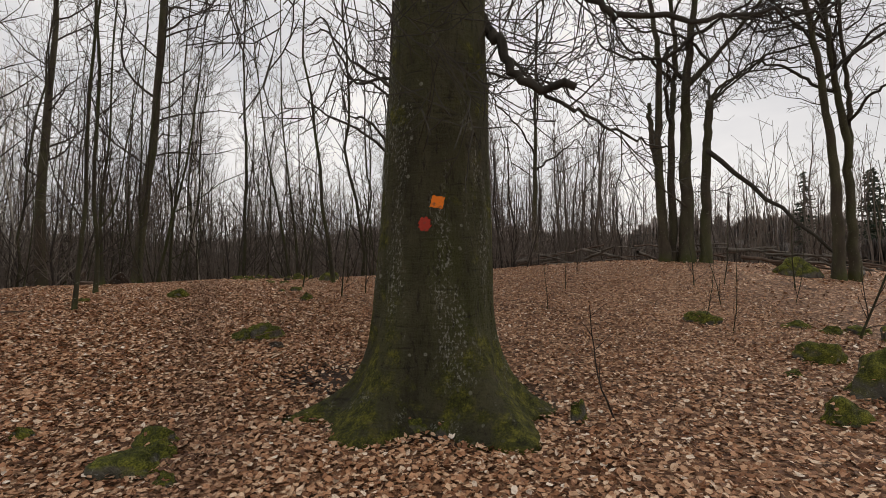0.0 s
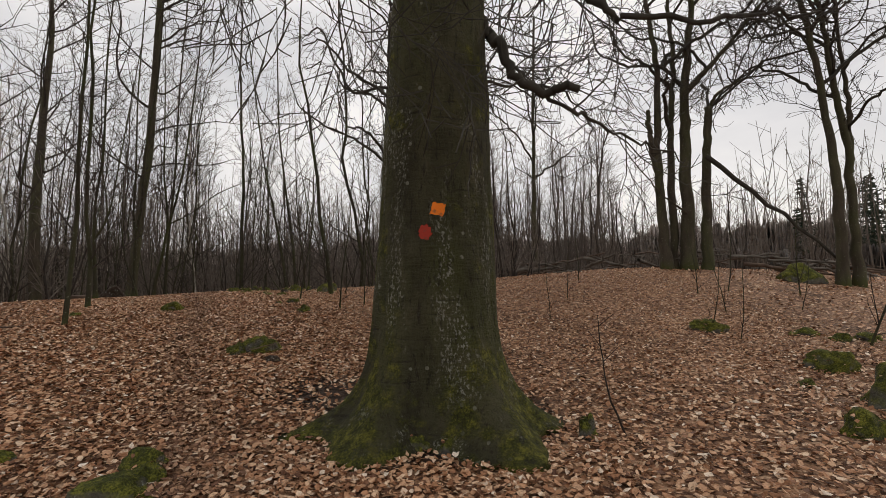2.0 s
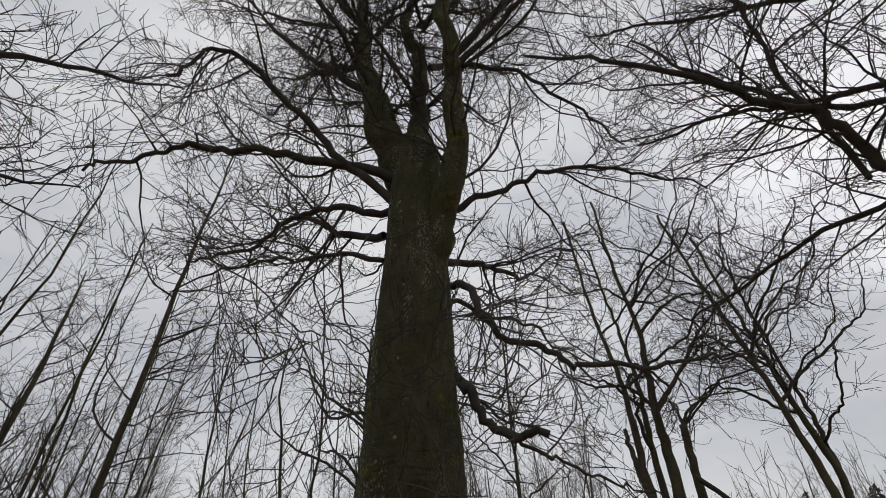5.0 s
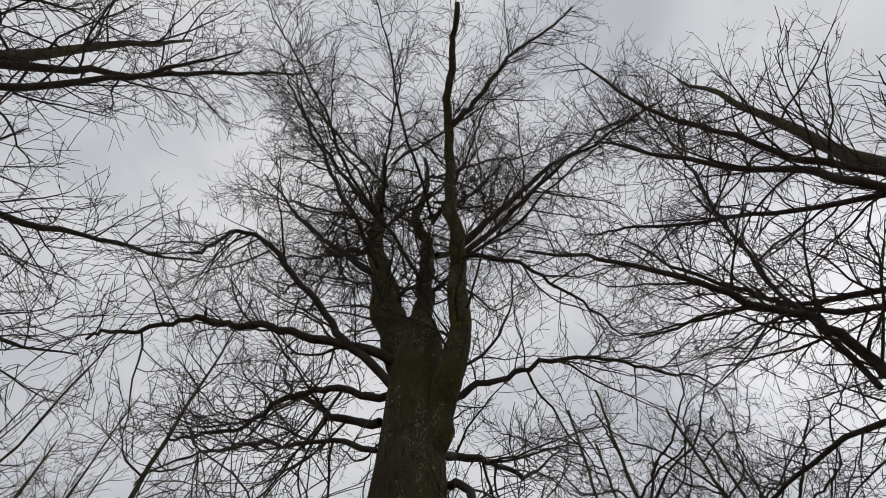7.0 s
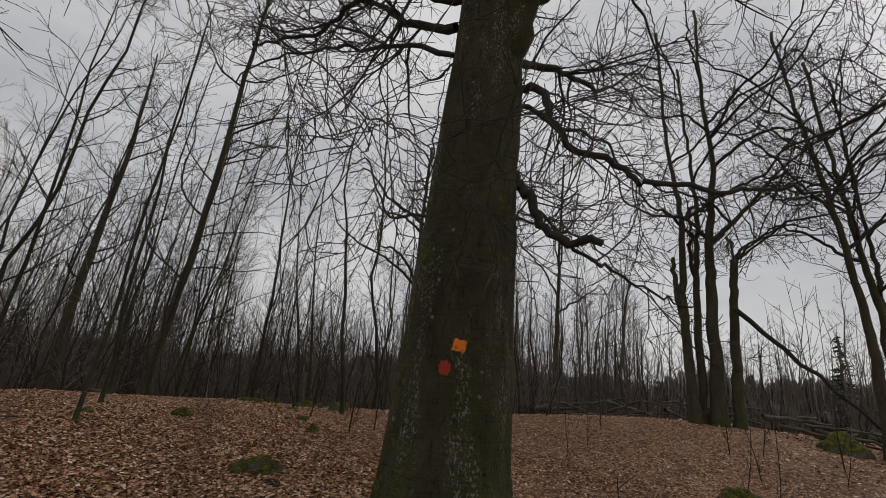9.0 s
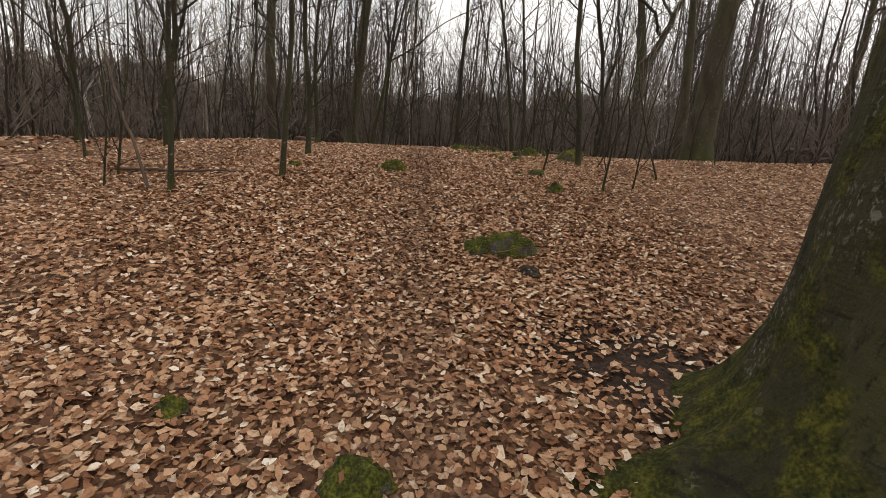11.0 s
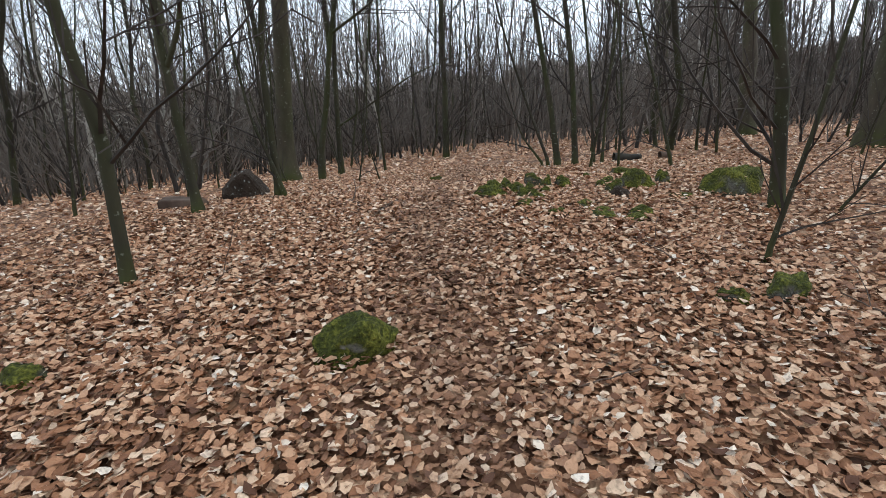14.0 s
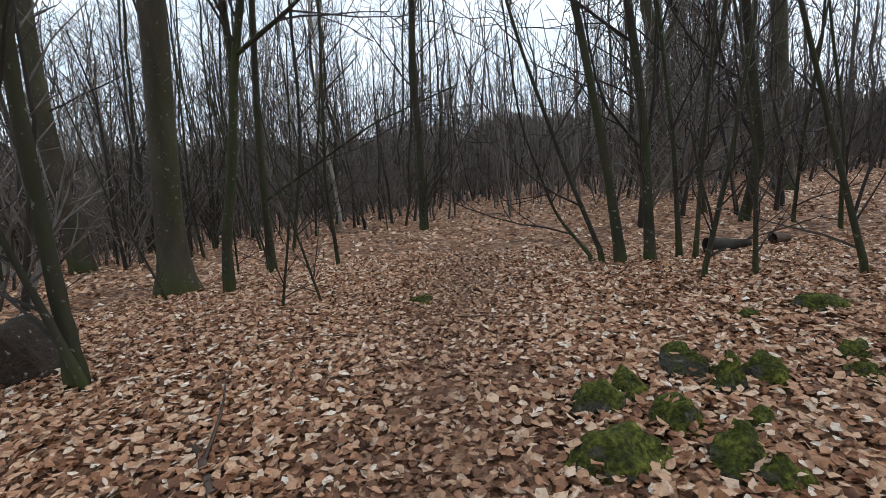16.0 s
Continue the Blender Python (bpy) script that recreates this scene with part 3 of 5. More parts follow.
# main limbs, from the trunk's foot outwards: points, first and last radius
BOUGHS = (
    (((0.05, 0.0, 6.2), (-0.95, -0.2, 7.0), (-1.85, -0.4, 8.0), (-2.8, -0.7, 9.1), (-3.2, -0.9, 8.8), (-3.3, -1.0, 8.0)), 0.085, 0.03),
    (((0.05, 0.0, 6.85), (-1.0, -0.2, 7.1), (-2.0, -0.4, 7.2), (-2.8, -0.5, 7.2), (-3.5, -0.7, 6.65), (-3.9, -0.8, 6.3)), 0.10, 0.022),
    (((0.0, 0.1, 6.3), (-0.95, 0.3, 6.5), (-1.7, 0.6, 6.65), (-2.6, 1.0, 6.5), (-3.45, 1.3, 6.4)), 0.075, 0.02),
    (((0.30, -0.15, 5.3), (0.52, -0.25, 6.4), (0.70, -0.35, 7.6), (0.82, -0.45, 9.0), (0.79, -0.6, 11.5), (0.74, -1.5, 13.7), (0.76, -2.6, 15.2), (0.85, -3.8, 16.3)), 0.20, 0.07),
    (((0.76, -1.4, 13.4), (1.9, -2.0, 15.4), (3.1, -2.8, 17.1), (4.6, -3.7, 18.7)), 0.10, 0.03),
    (((0.08, 0.05, 6.5), (-0.12, 0.1, 7.4), (-0.32, 0.15, 8.3), (-0.45, 0.2, 9.0), (-0.70, 0.3, 10.4), (-0.75, 0.5, 12.0), (-0.9, 0.8, 14.5), (-1.2, 1.0, 17.5)), 0.33, 0.05),
    (((0.16, 0.1, 6.6), (0.27, 0.15, 7.6), (0.40, 0.3, 9.1), (0.53, 0.4, 10.6), (0.30, 0.5, 11.8), (0.35, 0.7, 14.0), (0.2, 0.9, 17.0)), 0.22, 0.05),
    (((0.80, -0.4, 9.3), (1.8, -0.6, 10.6), (3.3, -0.8, 12.6), (5.2, -1.0, 15.6), (7.0, -1.2, 16.8)), 0.095, 0.025),
    (((0.80, -0.3, 9.4), (2.2, 0.0, 9.6), (3.15, 0.3, 8.8), (3.9, 0.6, 8.3)), 0.06, 0.018),
    (((0.30, 0.0, 4.95), (0.78, -0.2, 4.86), (1.10, -0.4, 4.38), (1.68, -0.4, 4.06), (2.05, -0.3, 3.78), (2.80, 0.0, 3.8), (3.7, 0.4, 4.1), (4.6, 0.8, 4.2)), 0.068, 0.014),
    (((0.30, 0.0, 4.25), (0.60, -0.1, 3.65), (0.80, -0.2, 3.36), (1.00, -0.3, 3.14), (1.33, -0.4, 3.05)), 0.085, 0.045),
    (((1.00, -0.3, 3.12), (1.62, -0.1, 2.92), (2.22, 0.4, 2.70), (2.95, 1.0, 2.65)), 0.028, 0.008),
    (((-0.3, 0.2, 6.0), (-1.1, 0.9, 6.5), (-2.0, 1.7, 7.6), (-2.6, 2.4, 9.0)), 0.08, 0.02),
    (((0.35, 0.3, 5.6), (1.2, 1.3, 6.2), (2.2, 2.4, 6.8), (3.2, 3.4, 8.0)), 0.08, 0.02),
    (((0.1, 0.4, 7.0), (0.2, 1.6, 8.2), (0.3, 2.8, 9.8), (0.1, 3.8, 12.0)), 0.11, 0.03),
    (((-0.5, 0.2, 9.3), (-1.7, 0.3, 10.6), (-2.9, 0.4, 12.2), (-4.0, 0.3, 13.8)), 0.10, 0.02),
    (((-0.75, 0.5, 12.0), (-1.9, 0.2, 13.6), (-3.0, -0.2, 15.5), (-3.8, -0.5, 17.5)), 0.09, 0.02),
    (((-2.6, 1.0, 6.5), (-2.1, -1.0, 4.95), (-0.95, -1.4, 3.85), (-0.33, -1.4, 3.54), (0.3, -1.4, 3.2)), 0.016, 0.005),
    (((-0.7, 0.35, 10.5), (-1.6, 1.6, 12.0), (-2.4, 2.8, 14.0), (-3.0, 3.8, 16.0)), 0.09, 0.02),
    (((0.5, 0.4, 10.4), (1.6, 1.5, 11.8), (2.8, 2.6, 13.4), (3.8, 3.6, 15.4)), 0.09, 0.02),
    (((-0.45, 0.2, 9.0), (-1.4, -0.9, 10.4), (-2.4, -1.9, 12.0), (-3.2, -2.6, 13.6)), 0.07, 0.02),
    (((0.82, -0.45, 9.0), (2.0, -1.4, 10.0), (3.4, -2.2, 11.0), (4.8, -2.9, 11.4)), 0.07, 0.018),
    (((0.4, 0.1, 6.2), (1.4, 0.2, 7.0), (2.6, 0.3, 7.5), (3.9, 0.5, 7.6), (5.0, 0.6, 7.2)), 0.07, 0.016),
    (((0.35, 0.2, 5.0), (1.0, 0.8, 5.2), (1.9, 1.3, 5.1), (2.8, 1.8, 4.7)), 0.05, 0.012),
    (((0.38, 0.2, 3.9), (0.9, 0.7, 4.0), (1.5, 1.2, 3.8), (2.2, 1.9, 3.4)), 0.04, 0.010),
    (((-0.3, 0.1, 5.5), (-1.2, 0.3, 5.9), (-2.2, 0.4, 5.8), (-3.2, 0.6, 5.3)), 0.05, 0.012),
    (((0.35, 0.6, 12.4), (1.4, 0.9, 14.2), (2.3, 1.2, 16.4), (2.9, 1.4, 18.5)), 0.09, 0.02),
)
rngb = np.random.default_rng(21)


def bough(rng, pts, r0, r1, levels, owner, out, bark):
    """One main limb through the given points, with its side branches added to out."""
    ctrl = np.array(pts)
    s = np.linspace(0, len(ctrl) - 1, 6 * len(ctrl))
    line = np.stack([np.interp(s, np.arange(len(ctrl)), ctrl[:, k]) for k in range(3)], 1)
    for _ in range(3):
        line[1:-1] = (line[:-2] + 2 * line[1:-1] + line[2:]) / 4
    kink = np.cumsum(rng.normal(0, 0.035, line.shape), axis=0)
    line += kink - np.linspace(0, 1, len(line))[:, None] * kink[-1] - kink[0] * np.linspace(1, 0, len(line))[:, None]
    rad = np.linspace(r0, r1, len(line)) * (1 + rng.normal(0, 0.04, len(line)))
    part("limb", tubes([(line, rad)]), bark, owner, smooth=True)
    ramify(rng, line, rad, levels, out, 0.15, 0.02, 0.0054)


FULL = ((3.8, 2.1, 54, 0.17, 0.22), (3.7, 0.95, 46, 0.17, 0.18), (3.7, 0.45, 42, 0.15, 0.15))
LOW = ((3.6, 1.2, 56, 0.20, 0.18), (4.2, 0.6, 48, 0.18, 0.15), (3.6, 0.3, 42, 0.15, 0.12))
twigs = []
for pts, r0, r1 in BOUGHS:
    k = 0.8 if r0 < 0.15 else 1.0
    bough(rngb, pts, r0 * k, r1 * k, LOW if pts[0][2] < 5.2 and r0 < 0.15 else FULL, beech, twigs, LIMB if r0 < 0.19 else BARK)
for i in range(19):
    z = rngb.uniform(8.6, 15.5)
    a = i * 2.4 + rngb.normal(0, 0.3)
    out = rngb.uniform(3.0, 5.6)
    foot = np.array((-0.75 if i % 2 else 0.45, 0.4, z))
    d = np.array((math.cos(a), math.sin(a), 0.75))
    bough(rngb, (foot, foot + d * out * 0.4, foot + d * out * 0.75 + (0, 0, 0.3), foot + d * out + (0, 0, 0.8)), 0.042, 0.010, FULL, beech, twigs, LIMB)
part("crown", tubes(twigs), LIMB, beech, "dense bare twigs against the sky")


# ---- trees along the path ----
YOUNG = ((2.4, 1.7, 42, 0.12, 0.34), (2.4, 0.8, 38, 0.13, 0.26), (2.0, 0.4, 35, 0.12, 0.2))
MATURE = ((2.2, 3.6, 62, 0.17, 0.35), (2.4, 1.7, 48, 0.17, 0.3), (2.4, 0.85, 44, 0.15, 0.28), (1.6, 0.4, 40, 0.12, 0.2))
NEAR = ((2.2, 1.5, 46, 0.14, 0.22), (3.2, 0.75, 44, 0.15, 0.18), (3.0, 0.36, 40, 0.13, 0.14))
SHRUB = ((3.5, 0.6, 40, 0.08, 0.12), (4.0, 0.25, 40, 0.1, 0.08))


def stand(ob, x, y, turn=0.0, scale=1.0):
    """Put a tree built at the origin in its place."""
    ob.matrix_basis = Matrix.Translation(on(x, y)) @ pose(0, 0, 0, 0, 0, turn) @ Matrix.Scale(scale, 4)
    return ob


def again(ob, x, y, turn=0.0, scale=1.0, lean=(0.0, 0.0)):
    return copy_thing(ob, Matrix.Translation(on(x, y)) @ pose(0, 0, 0, lean[0], lean[1], 0) @ pose(0, 0, 0, 0, 0, turn) @ Matrix.Scale(scale, 4))


# big trunks with a look of their own
rngo = np.random.default_rng(37)
rngc = np.random.default_rng(39)
ARM = ((2.4, 1.5, 54, 0.2, 0.26), (2.6, 0.75, 46, 0.18, 0.22), (2.0, 0.4, 42, 0.15, 0.2))
ARM_FAR = ((1.9, 1.7, 54, 0.2, 0.32), (2.0, 0.9, 46, 0.18, 0.3), (1.4, 0.45, 42, 0.15, 0.25))


def old_tree(name, x, y, label, stems, count, low, r, twiggy=ARM, reach=(2.4, 4.6), bark=OLD):
    """An old tree of crooked stems, each (points, first and last radius), with spreading limbs from the height low upwards."""
    ob = root(name, on(x, y), label, "tree")
    lines, got = [], []
    for k, (pts, r0, r1) in enumerate(stems):
        ctrl = np.array(pts, float)
        s = np.linspace(0, len(ctrl) - 1, 7 * len(ctrl))
        line = np.stack([np.interp(s, np.arange(len(ctrl)), ctrl[:, j]) for j in range(3)], 1)
        for _ in range(3):
            line[1:-1] = (line[:-2] + 2 * line[1:-1] + line[2:]) / 4
        line[1:-1] += rngc.normal(0, 0.02, (len(line) - 2, 3)) * (1, 1, 0)
        rad = (r1 + (r0 - r1) * (1 - s / s[-1]) ** 1.6) * (1 + rngc.normal(0, 0.03, len(line)))
        if line[0, 2] < 0.1:
            rad = rad * (1 + 0.45 * np.exp(-line[:, 2] / (0.1 + r0)))
            line[0, 2] -= 0.3
        lines.append((line, rad))
        part("trunk" if k == 0 else "stem", tubes([(line, rad)]), bark, ob, smooth=True)
        ramify(rngc, line, rad, twiggy, got, max(0.3, min(0.9, (low - line[0, 2]) / (line[-1, 2] - line[0, 2] + 0.01))), 0.03, 0.0065)
    high = [q for q in lines if q[0][-1, 2] > low + 1.0]
    for i in range(count):
        line, rad = high[i % len(high)]
        ok = np.nonzero(line[:, 2] > low)[0]
        k = ok[int(rngc.uniform(0, 0.9) * len(ok))]
        foot, a, ln = line[k], i * 2.4 + rngc.normal(0, 0.4), rngc.uniform(*reach)
        d, up = np.array((math.cos(a), math.sin(a), 0.0)), np.array((0, 0, 1.0))
        bough(rngc, (foot, foot + d * ln * 0.3 + up * ln * 0.26, foot + d * ln * 0.62 + up * ln * rngc.uniform(0.2, 0.5), foot + d * ln * 0.85 + up * ln * rngc.uniform(0.35, 0.8),
                     foot + d * ln + up * ln * rngc.uniform(0.4, 1.0)), min(r * rngc.uniform(0.7, 1.15), rad[k] * 0.7), 0.016, twiggy, ob, got, LIMB)
    part("crown", tubes([(p, np.maximum(q, 0.0065)) for p, q in got]), LIMB, ob, "tangled bare twigs of the spreading limbs")
    return ob


stand(tree("beech_tree", 31, 17, 0.115, (0.085, 0.0), 0.03, MATURE, 0.3, "old straight beech with a mossy flared foot beside the path", bark=OLD, foot=1.0), -8.15, 13.05)
old_tree("beech_tree", -0.45, 14.0, "thick dark beech trunk among twiggy undergrowth",
         ((((0, 0, 0), (0.08, 0, 3), (0.25, 0, 6.5), (0.3, 0.1, 10), (0.2, 0.2, 15)), 0.27, 0.07),), 10, 3.0, 0.06)
old_tree("beech_tree", -0.35, 21.1, "straight grey beech beyond the shrubs",
         ((((0, 0, 0), (-0.3, 0, 4), (-0.7, 0, 8), (-1.1, 0, 15)), 0.19, 0.06),), 9, 3.5, 0.06, ARM_FAR)
old_tree("oak_tree", -2.1, 26.0, "grey forked oak with crooked dark limbs",
         ((((0, 0, 0), (0.0, 0, 2), (-0.05, 0, 4.0), (-0.5, 0, 7), (-0.6, 0.2, 10.5), (-0.4, 0.2, 15)), 0.34, 0.08),
          (((-0.02, 0, 3.6), (0.45, 0, 4.6), (1.0, 0.1, 6.2), (1.9, 0.2, 8.6), (2.3, 0.2, 11.5)), 0.2, 0.06)), 14, 5.0, 0.09, ARM_FAR, (2.8, 5.6))
old_tree("oak_tree", 4.1, 22.0, "dark slender oak behind the brush pile",
         ((((0, 0, 0), (0.05, 0, 3), (0.1, 0, 6.5), (0.3, 0, 12)), 0.17, 0.05),), 8, 3.6, 0.05, ARM_FAR)
old_tree("beech_tree", 7.2, 15.0, "clump of grey beech trunks rising from one stool",
         ((((0.25, 0, 0), (0.25, 0, 3.4), (0.33, 0, 5.7), (0.67, 0, 8.0), (0.53, 0.1, 10.1), (0.5, 0.2, 14.5)), 0.21, 0.05),
          (((-0.38, 0.1, 0), (-0.53, 0.1, 3.3), (-0.42, 0.1, 6.2), (-0.76, 0.2, 9.0), (-0.86, 0.3, 13.5)), 0.16, 0.045),
          (((-0.1, 0.2, 0), (-0.06, 0.25, 4.2), (0.15, 0.2, 6.4), (0.0, 0.3, 9.0), (-0.2, 0.3, 12.0)), 0.13, 0.04),
          (((0.72, -0.1, 0), (0.86, -0.1, 3.3), (0.97, -0.1, 4.9)), 0.16, 0.11),
          (((0.95, -0.1, 4.6), (1.2, -0.1, 5.3), (2.1, -0.1, 5.8), (3.9, -0.2, 5.9)), 0.07, 0.02),
          (((0.35, 0, 5.4), (1.3, -0.2, 6.4), (2.5, -0.4, 7.9), (4.2, -0.5, 9.4)), 0.10, 0.025),
          (((-0.55, 0.1, 3.0), (-0.8, 0.1, 4.4), (-0.78, 0.1, 4.9)), 0.10, 0.06),
          (((0.3, -0.1, 1.6), (-0.6, -0.5, 2.1), (-1.7, -0.8, 3.2), (-2.6, -1.0, 4.6)), 0.035, 0.012)), 30, 3.9, 0.065)
old_tree("alder_tree", 10.6, 13.2, "grey trunks leaning together over the brush pile",
         ((((0, 0, 0), (0.0, 0, 2.9), (-0.25, 0, 4.8), (-0.7, 0, 7.7), (-1.15, 0, 9.6), (-1.5, 0.1, 12.5)), 0.145, 0.045),
          (((0.5, 0.1, 0), (0.45, 0.1, 3.6), (0.05, 0.1, 5.9), (-0.25, 0.1, 8.2), (-0.6, 0.2, 11.5)), 0.13, 0.045),
          (((0.45, 0.1, 3.0), (0.6, 0.2, 5.0), (0.35, 0.2, 7.5), (0.2, 0.3, 11.0)), 0.09, 0.035)), 24, 3.4, 0.05)
# the overhanging neighbours
over = stand(tree("beech_tree", 37, 17, 0.26, (-0.05, 0.03), 0.05, MATURE, 0.18, "old beech whose limbs reach over the clearing", bark=OLD), 8.9, 2.2)
spread = []
for pts, r0, r1 in ((((0, 0, 4.0), (-2.0, 0.8, 4.9), (-3.95, 1.3, 5.25), (-4.3, 1.2, 5.9), (-5.0, 1.2, 6.45), (-6.2, 1.4, 7.5), (-7.2, 1.6, 8.2)), 0.13, 0.02),
                    (((0, 0, 5.0), (-2.4, -0.4, 5.7), (-4.4, -0.7, 5.9), (-5.2, -0.3, 7.2), (-6.3, 0.0, 8.8)), 0.12, 0.02),
                    (((-3.9, 1.3, 5.3), (-4.3, 1.1, 7.4), (-4.2, 0.7, 9.6), (-4.3, 0.2, 12.5)), 0.055, 0.02),
                    (((0, 0, 7.5), (-2.2, 0.4, 9.0), (-4.2, 0.2, 10.8), (-5.6, -0.4, 12.6)), 0.12, 0.02),
                    (((0, 0, 6.5), (-1.6, 1.6, 7.8), (-3.0, 3.0, 8.6), (-4.4, 4.0, 9.0)), 0.10, 0.02),
                    (((0, 0, 5.5), (-1.4, 2.4, 6.2), (-2.2, 4.6, 6.6), (-3.2, 6.4, 6.4)), 0.10, 0.02),
                    (((0, 0, 8.5), (-2.0, 1.6, 10.0), (-3.8, 2.6, 11.0), (-5.0, 3.2, 11.6)), 0.09, 0.02),
                    (((0, 0, 6.0), (-2.2, 1.8, 7.4), (-3.6, 2.4, 8.8), (-4.6, 2.6, 10.4)), 0.09, 0.02)):
    bough(rngo, pts, r0 * 0.68, r1, FULL, over, spread, LIMB)
part("crown", tubes(spread), LIMB, over, "twigs of the long overhanging limbs")
left = stand(tree("beech_tree", 48, 16, 0.24, (0.14, 0.05), 0.05, MATURE, 0.25, "tall beech at the edge of the young grove", bark=OLD), -8.6, 1.2)
near_left = []
for pts, r0, r1 in ((((0.6, 0.2, 5.0), (2.2, 0.6, 7.6), (3.8, 0.8, 9.8), (5.2, 0.6, 11.6)), 0.09, 0.015), (((0.9, 0.3, 6.5), (2.4, -0.4, 9.0), (4.0, -0.8, 11.0), (5.6, -1.0, 12.4)), 0.09, 0.015),
                    (((0.8, 0.2, 5.6), (2.0, 1.8, 7.6), (3.2, 3.2, 9.2), (4.2, 4.6, 10.4)), 0.09, 0.015), (((0.5, 0.2, 4.2), (1.8, 1.6, 5.4), (3.0, 2.8, 6.4), (4.0, 3.8, 6.9)), 0.07, 0.012),
                    (((1.4, 0.5, 9.5), (2.8, 1.2, 12.0), (4.4, 1.6, 14.0), (5.8, 1.8, 15.4)), 0.08, 0.015)):
    bough(rngo, pts, r0, r1, FULL, left, near_left, LIMB)
part("crown", tubes(near_left), LIMB, left, "twigs reaching out over the footpath")
stand(tree("beech_tree", 38, 12, 0.062, (0.01, 0.0), 0.03, YOUNG, 0.16, "slim straight tree with fine ascending twigs", bark=STEM), -7.1, 17.5)
stand(tree("hornbeam_tree", 39, 7.5, 0.042, (-0.10, 0.0), 0.06, NEAR, 0.2, "crooked young hornbeam by a mossy boulder"), -2.40, 10.75)


def forked(name, x, y, label, stems, seed, lean=0.0):
    """A leaning young tree of crooked stems that part above the foot: each (points, first and last radius)."""
    rng = np.random.default_rng(seed)
    ob = root(name, on(x, y), label, "tree")
    got = []
    for k, (pts, r0, r1) in enumerate(stems):
        ctrl = np.array(pts, float)
        s = np.linspace(0, len(ctrl) - 1, 6 * len(ctrl))
        line = np.stack([np.interp(s, np.arange(len(ctrl)), ctrl[:, j]) for j in range(3)], 1)
        line[:, 0] += lean * line[:, 2]
        for _ in range(2):
            line[1:-1] = (line[:-2] + 2 * line[1:-1] + line[2:]) / 4
        rad = np.interp(s, (0, len(ctrl) - 1), (r0, r1)) * (1 + rng.normal(0, 0.05, len(line)))
        if line[0, 2] < 0.05:
            rad = rad * (1 + 0.5 * np.exp(-line[:, 2] / 0.14))
            line[0, 2] -= 0.15
        part("trunk" if k == 0 else "stem", tubes([(line, rad)]), STEM, ob, smooth=True)
        ramify(rng, line, rad, NEAR, got, 0.45 if k == 0 else 0.12, 0.05, 0.0045)
    part("crown", tubes(got), TWIG, ob, "fine bare twigs")
    return ob


forked("young_tree", -6.78, 11.0, "dark young tree forking above a mossy foot",
       ((((0, 0, 0), (-0.05, 0, 0.6), (-0.10, 0, 1.4), (-0.02, 0, 2.0), (-0.06, 0, 3.2), (0.1, 0, 5), (0.0, 0, 8)), 0.040, 0.012),
        (((-0.1, 0, 1.35), (-0.22, 0.05, 1.9), (-0.24, 0.05, 2.7), (-0.4, 0.1, 4.5), (-0.5, 0.2, 7.5)), 0.028, 0.010),
        (((0.12, -0.05, 0), (0.0, -0.08, 0.35), (-0.2, -0.1, 0.8), (-0.35, -0.1, 1.5), (-0.42, -0.1, 2.8)), 0.02, 0.008)), 140, 0.09)
forked("young_tree", -7.02, 10.15, "crooked dark stem with a forked elbow",
       ((((0, 0, 0), (-0.05, 0, 0.35), (-0.13, 0, 1.0), (-0.17, 0, 1.35), (-0.20, 0, 2.0), (-0.12, 0, 3.0), (-0.25, 0, 5), (-0.2, 0, 8)), 0.044, 0.012),
        (((-0.14, 0, 1.25), (0.02, 0, 1.5), (0.12, 0.02, 1.9), (0.2, 0.05, 3.0), (0.4, 0.1, 5.5)), 0.024, 0.008)), 141, 0.09)
forked("young_tree", -7.5, 12.95, "curved young tree sweeping up from its foot",
       ((((0, 0, 0), (0.02, 0, 0.45), (0.16, 0, 1.1), (0.26, 0, 1.8), (0.45, 0, 2.6), (0.62, 0, 3.6), (0.8, 0, 6), (0.9, 0, 8.5)), 0.048, 0.012),
        (((0.26, 0, 1.75), (0.2, 0.03, 2.4), (0.05, 0.05, 3.2), (-0.05, 0.1, 5.0), (-0.2, 0.1, 7.5)), 0.032, 0.010),
        (((0.3, 0, 1.95), (0.9, -0.1, 2.2), (1.6, -0.2, 2.7), (2.6, -0.2, 3.1)), 0.022, 0.006)), 142, 0.06)
forked("young_tree", -7.85, 14.1, "straight dark stem behind the curved tree",
       ((((0, 0, 0), (-0.03, 0, 1.5), (0.05, 0, 3.5), (0.0, 0, 6), (0.1, 0, 10)), 0.046, 0.012),
        (((0, 0, 0.8), (0.5, 0.1, 1.1), (1.2, 0.15, 1.5), (2.1, 0.2, 1.8)), 0.02, 0.006)), 143, 0.07)
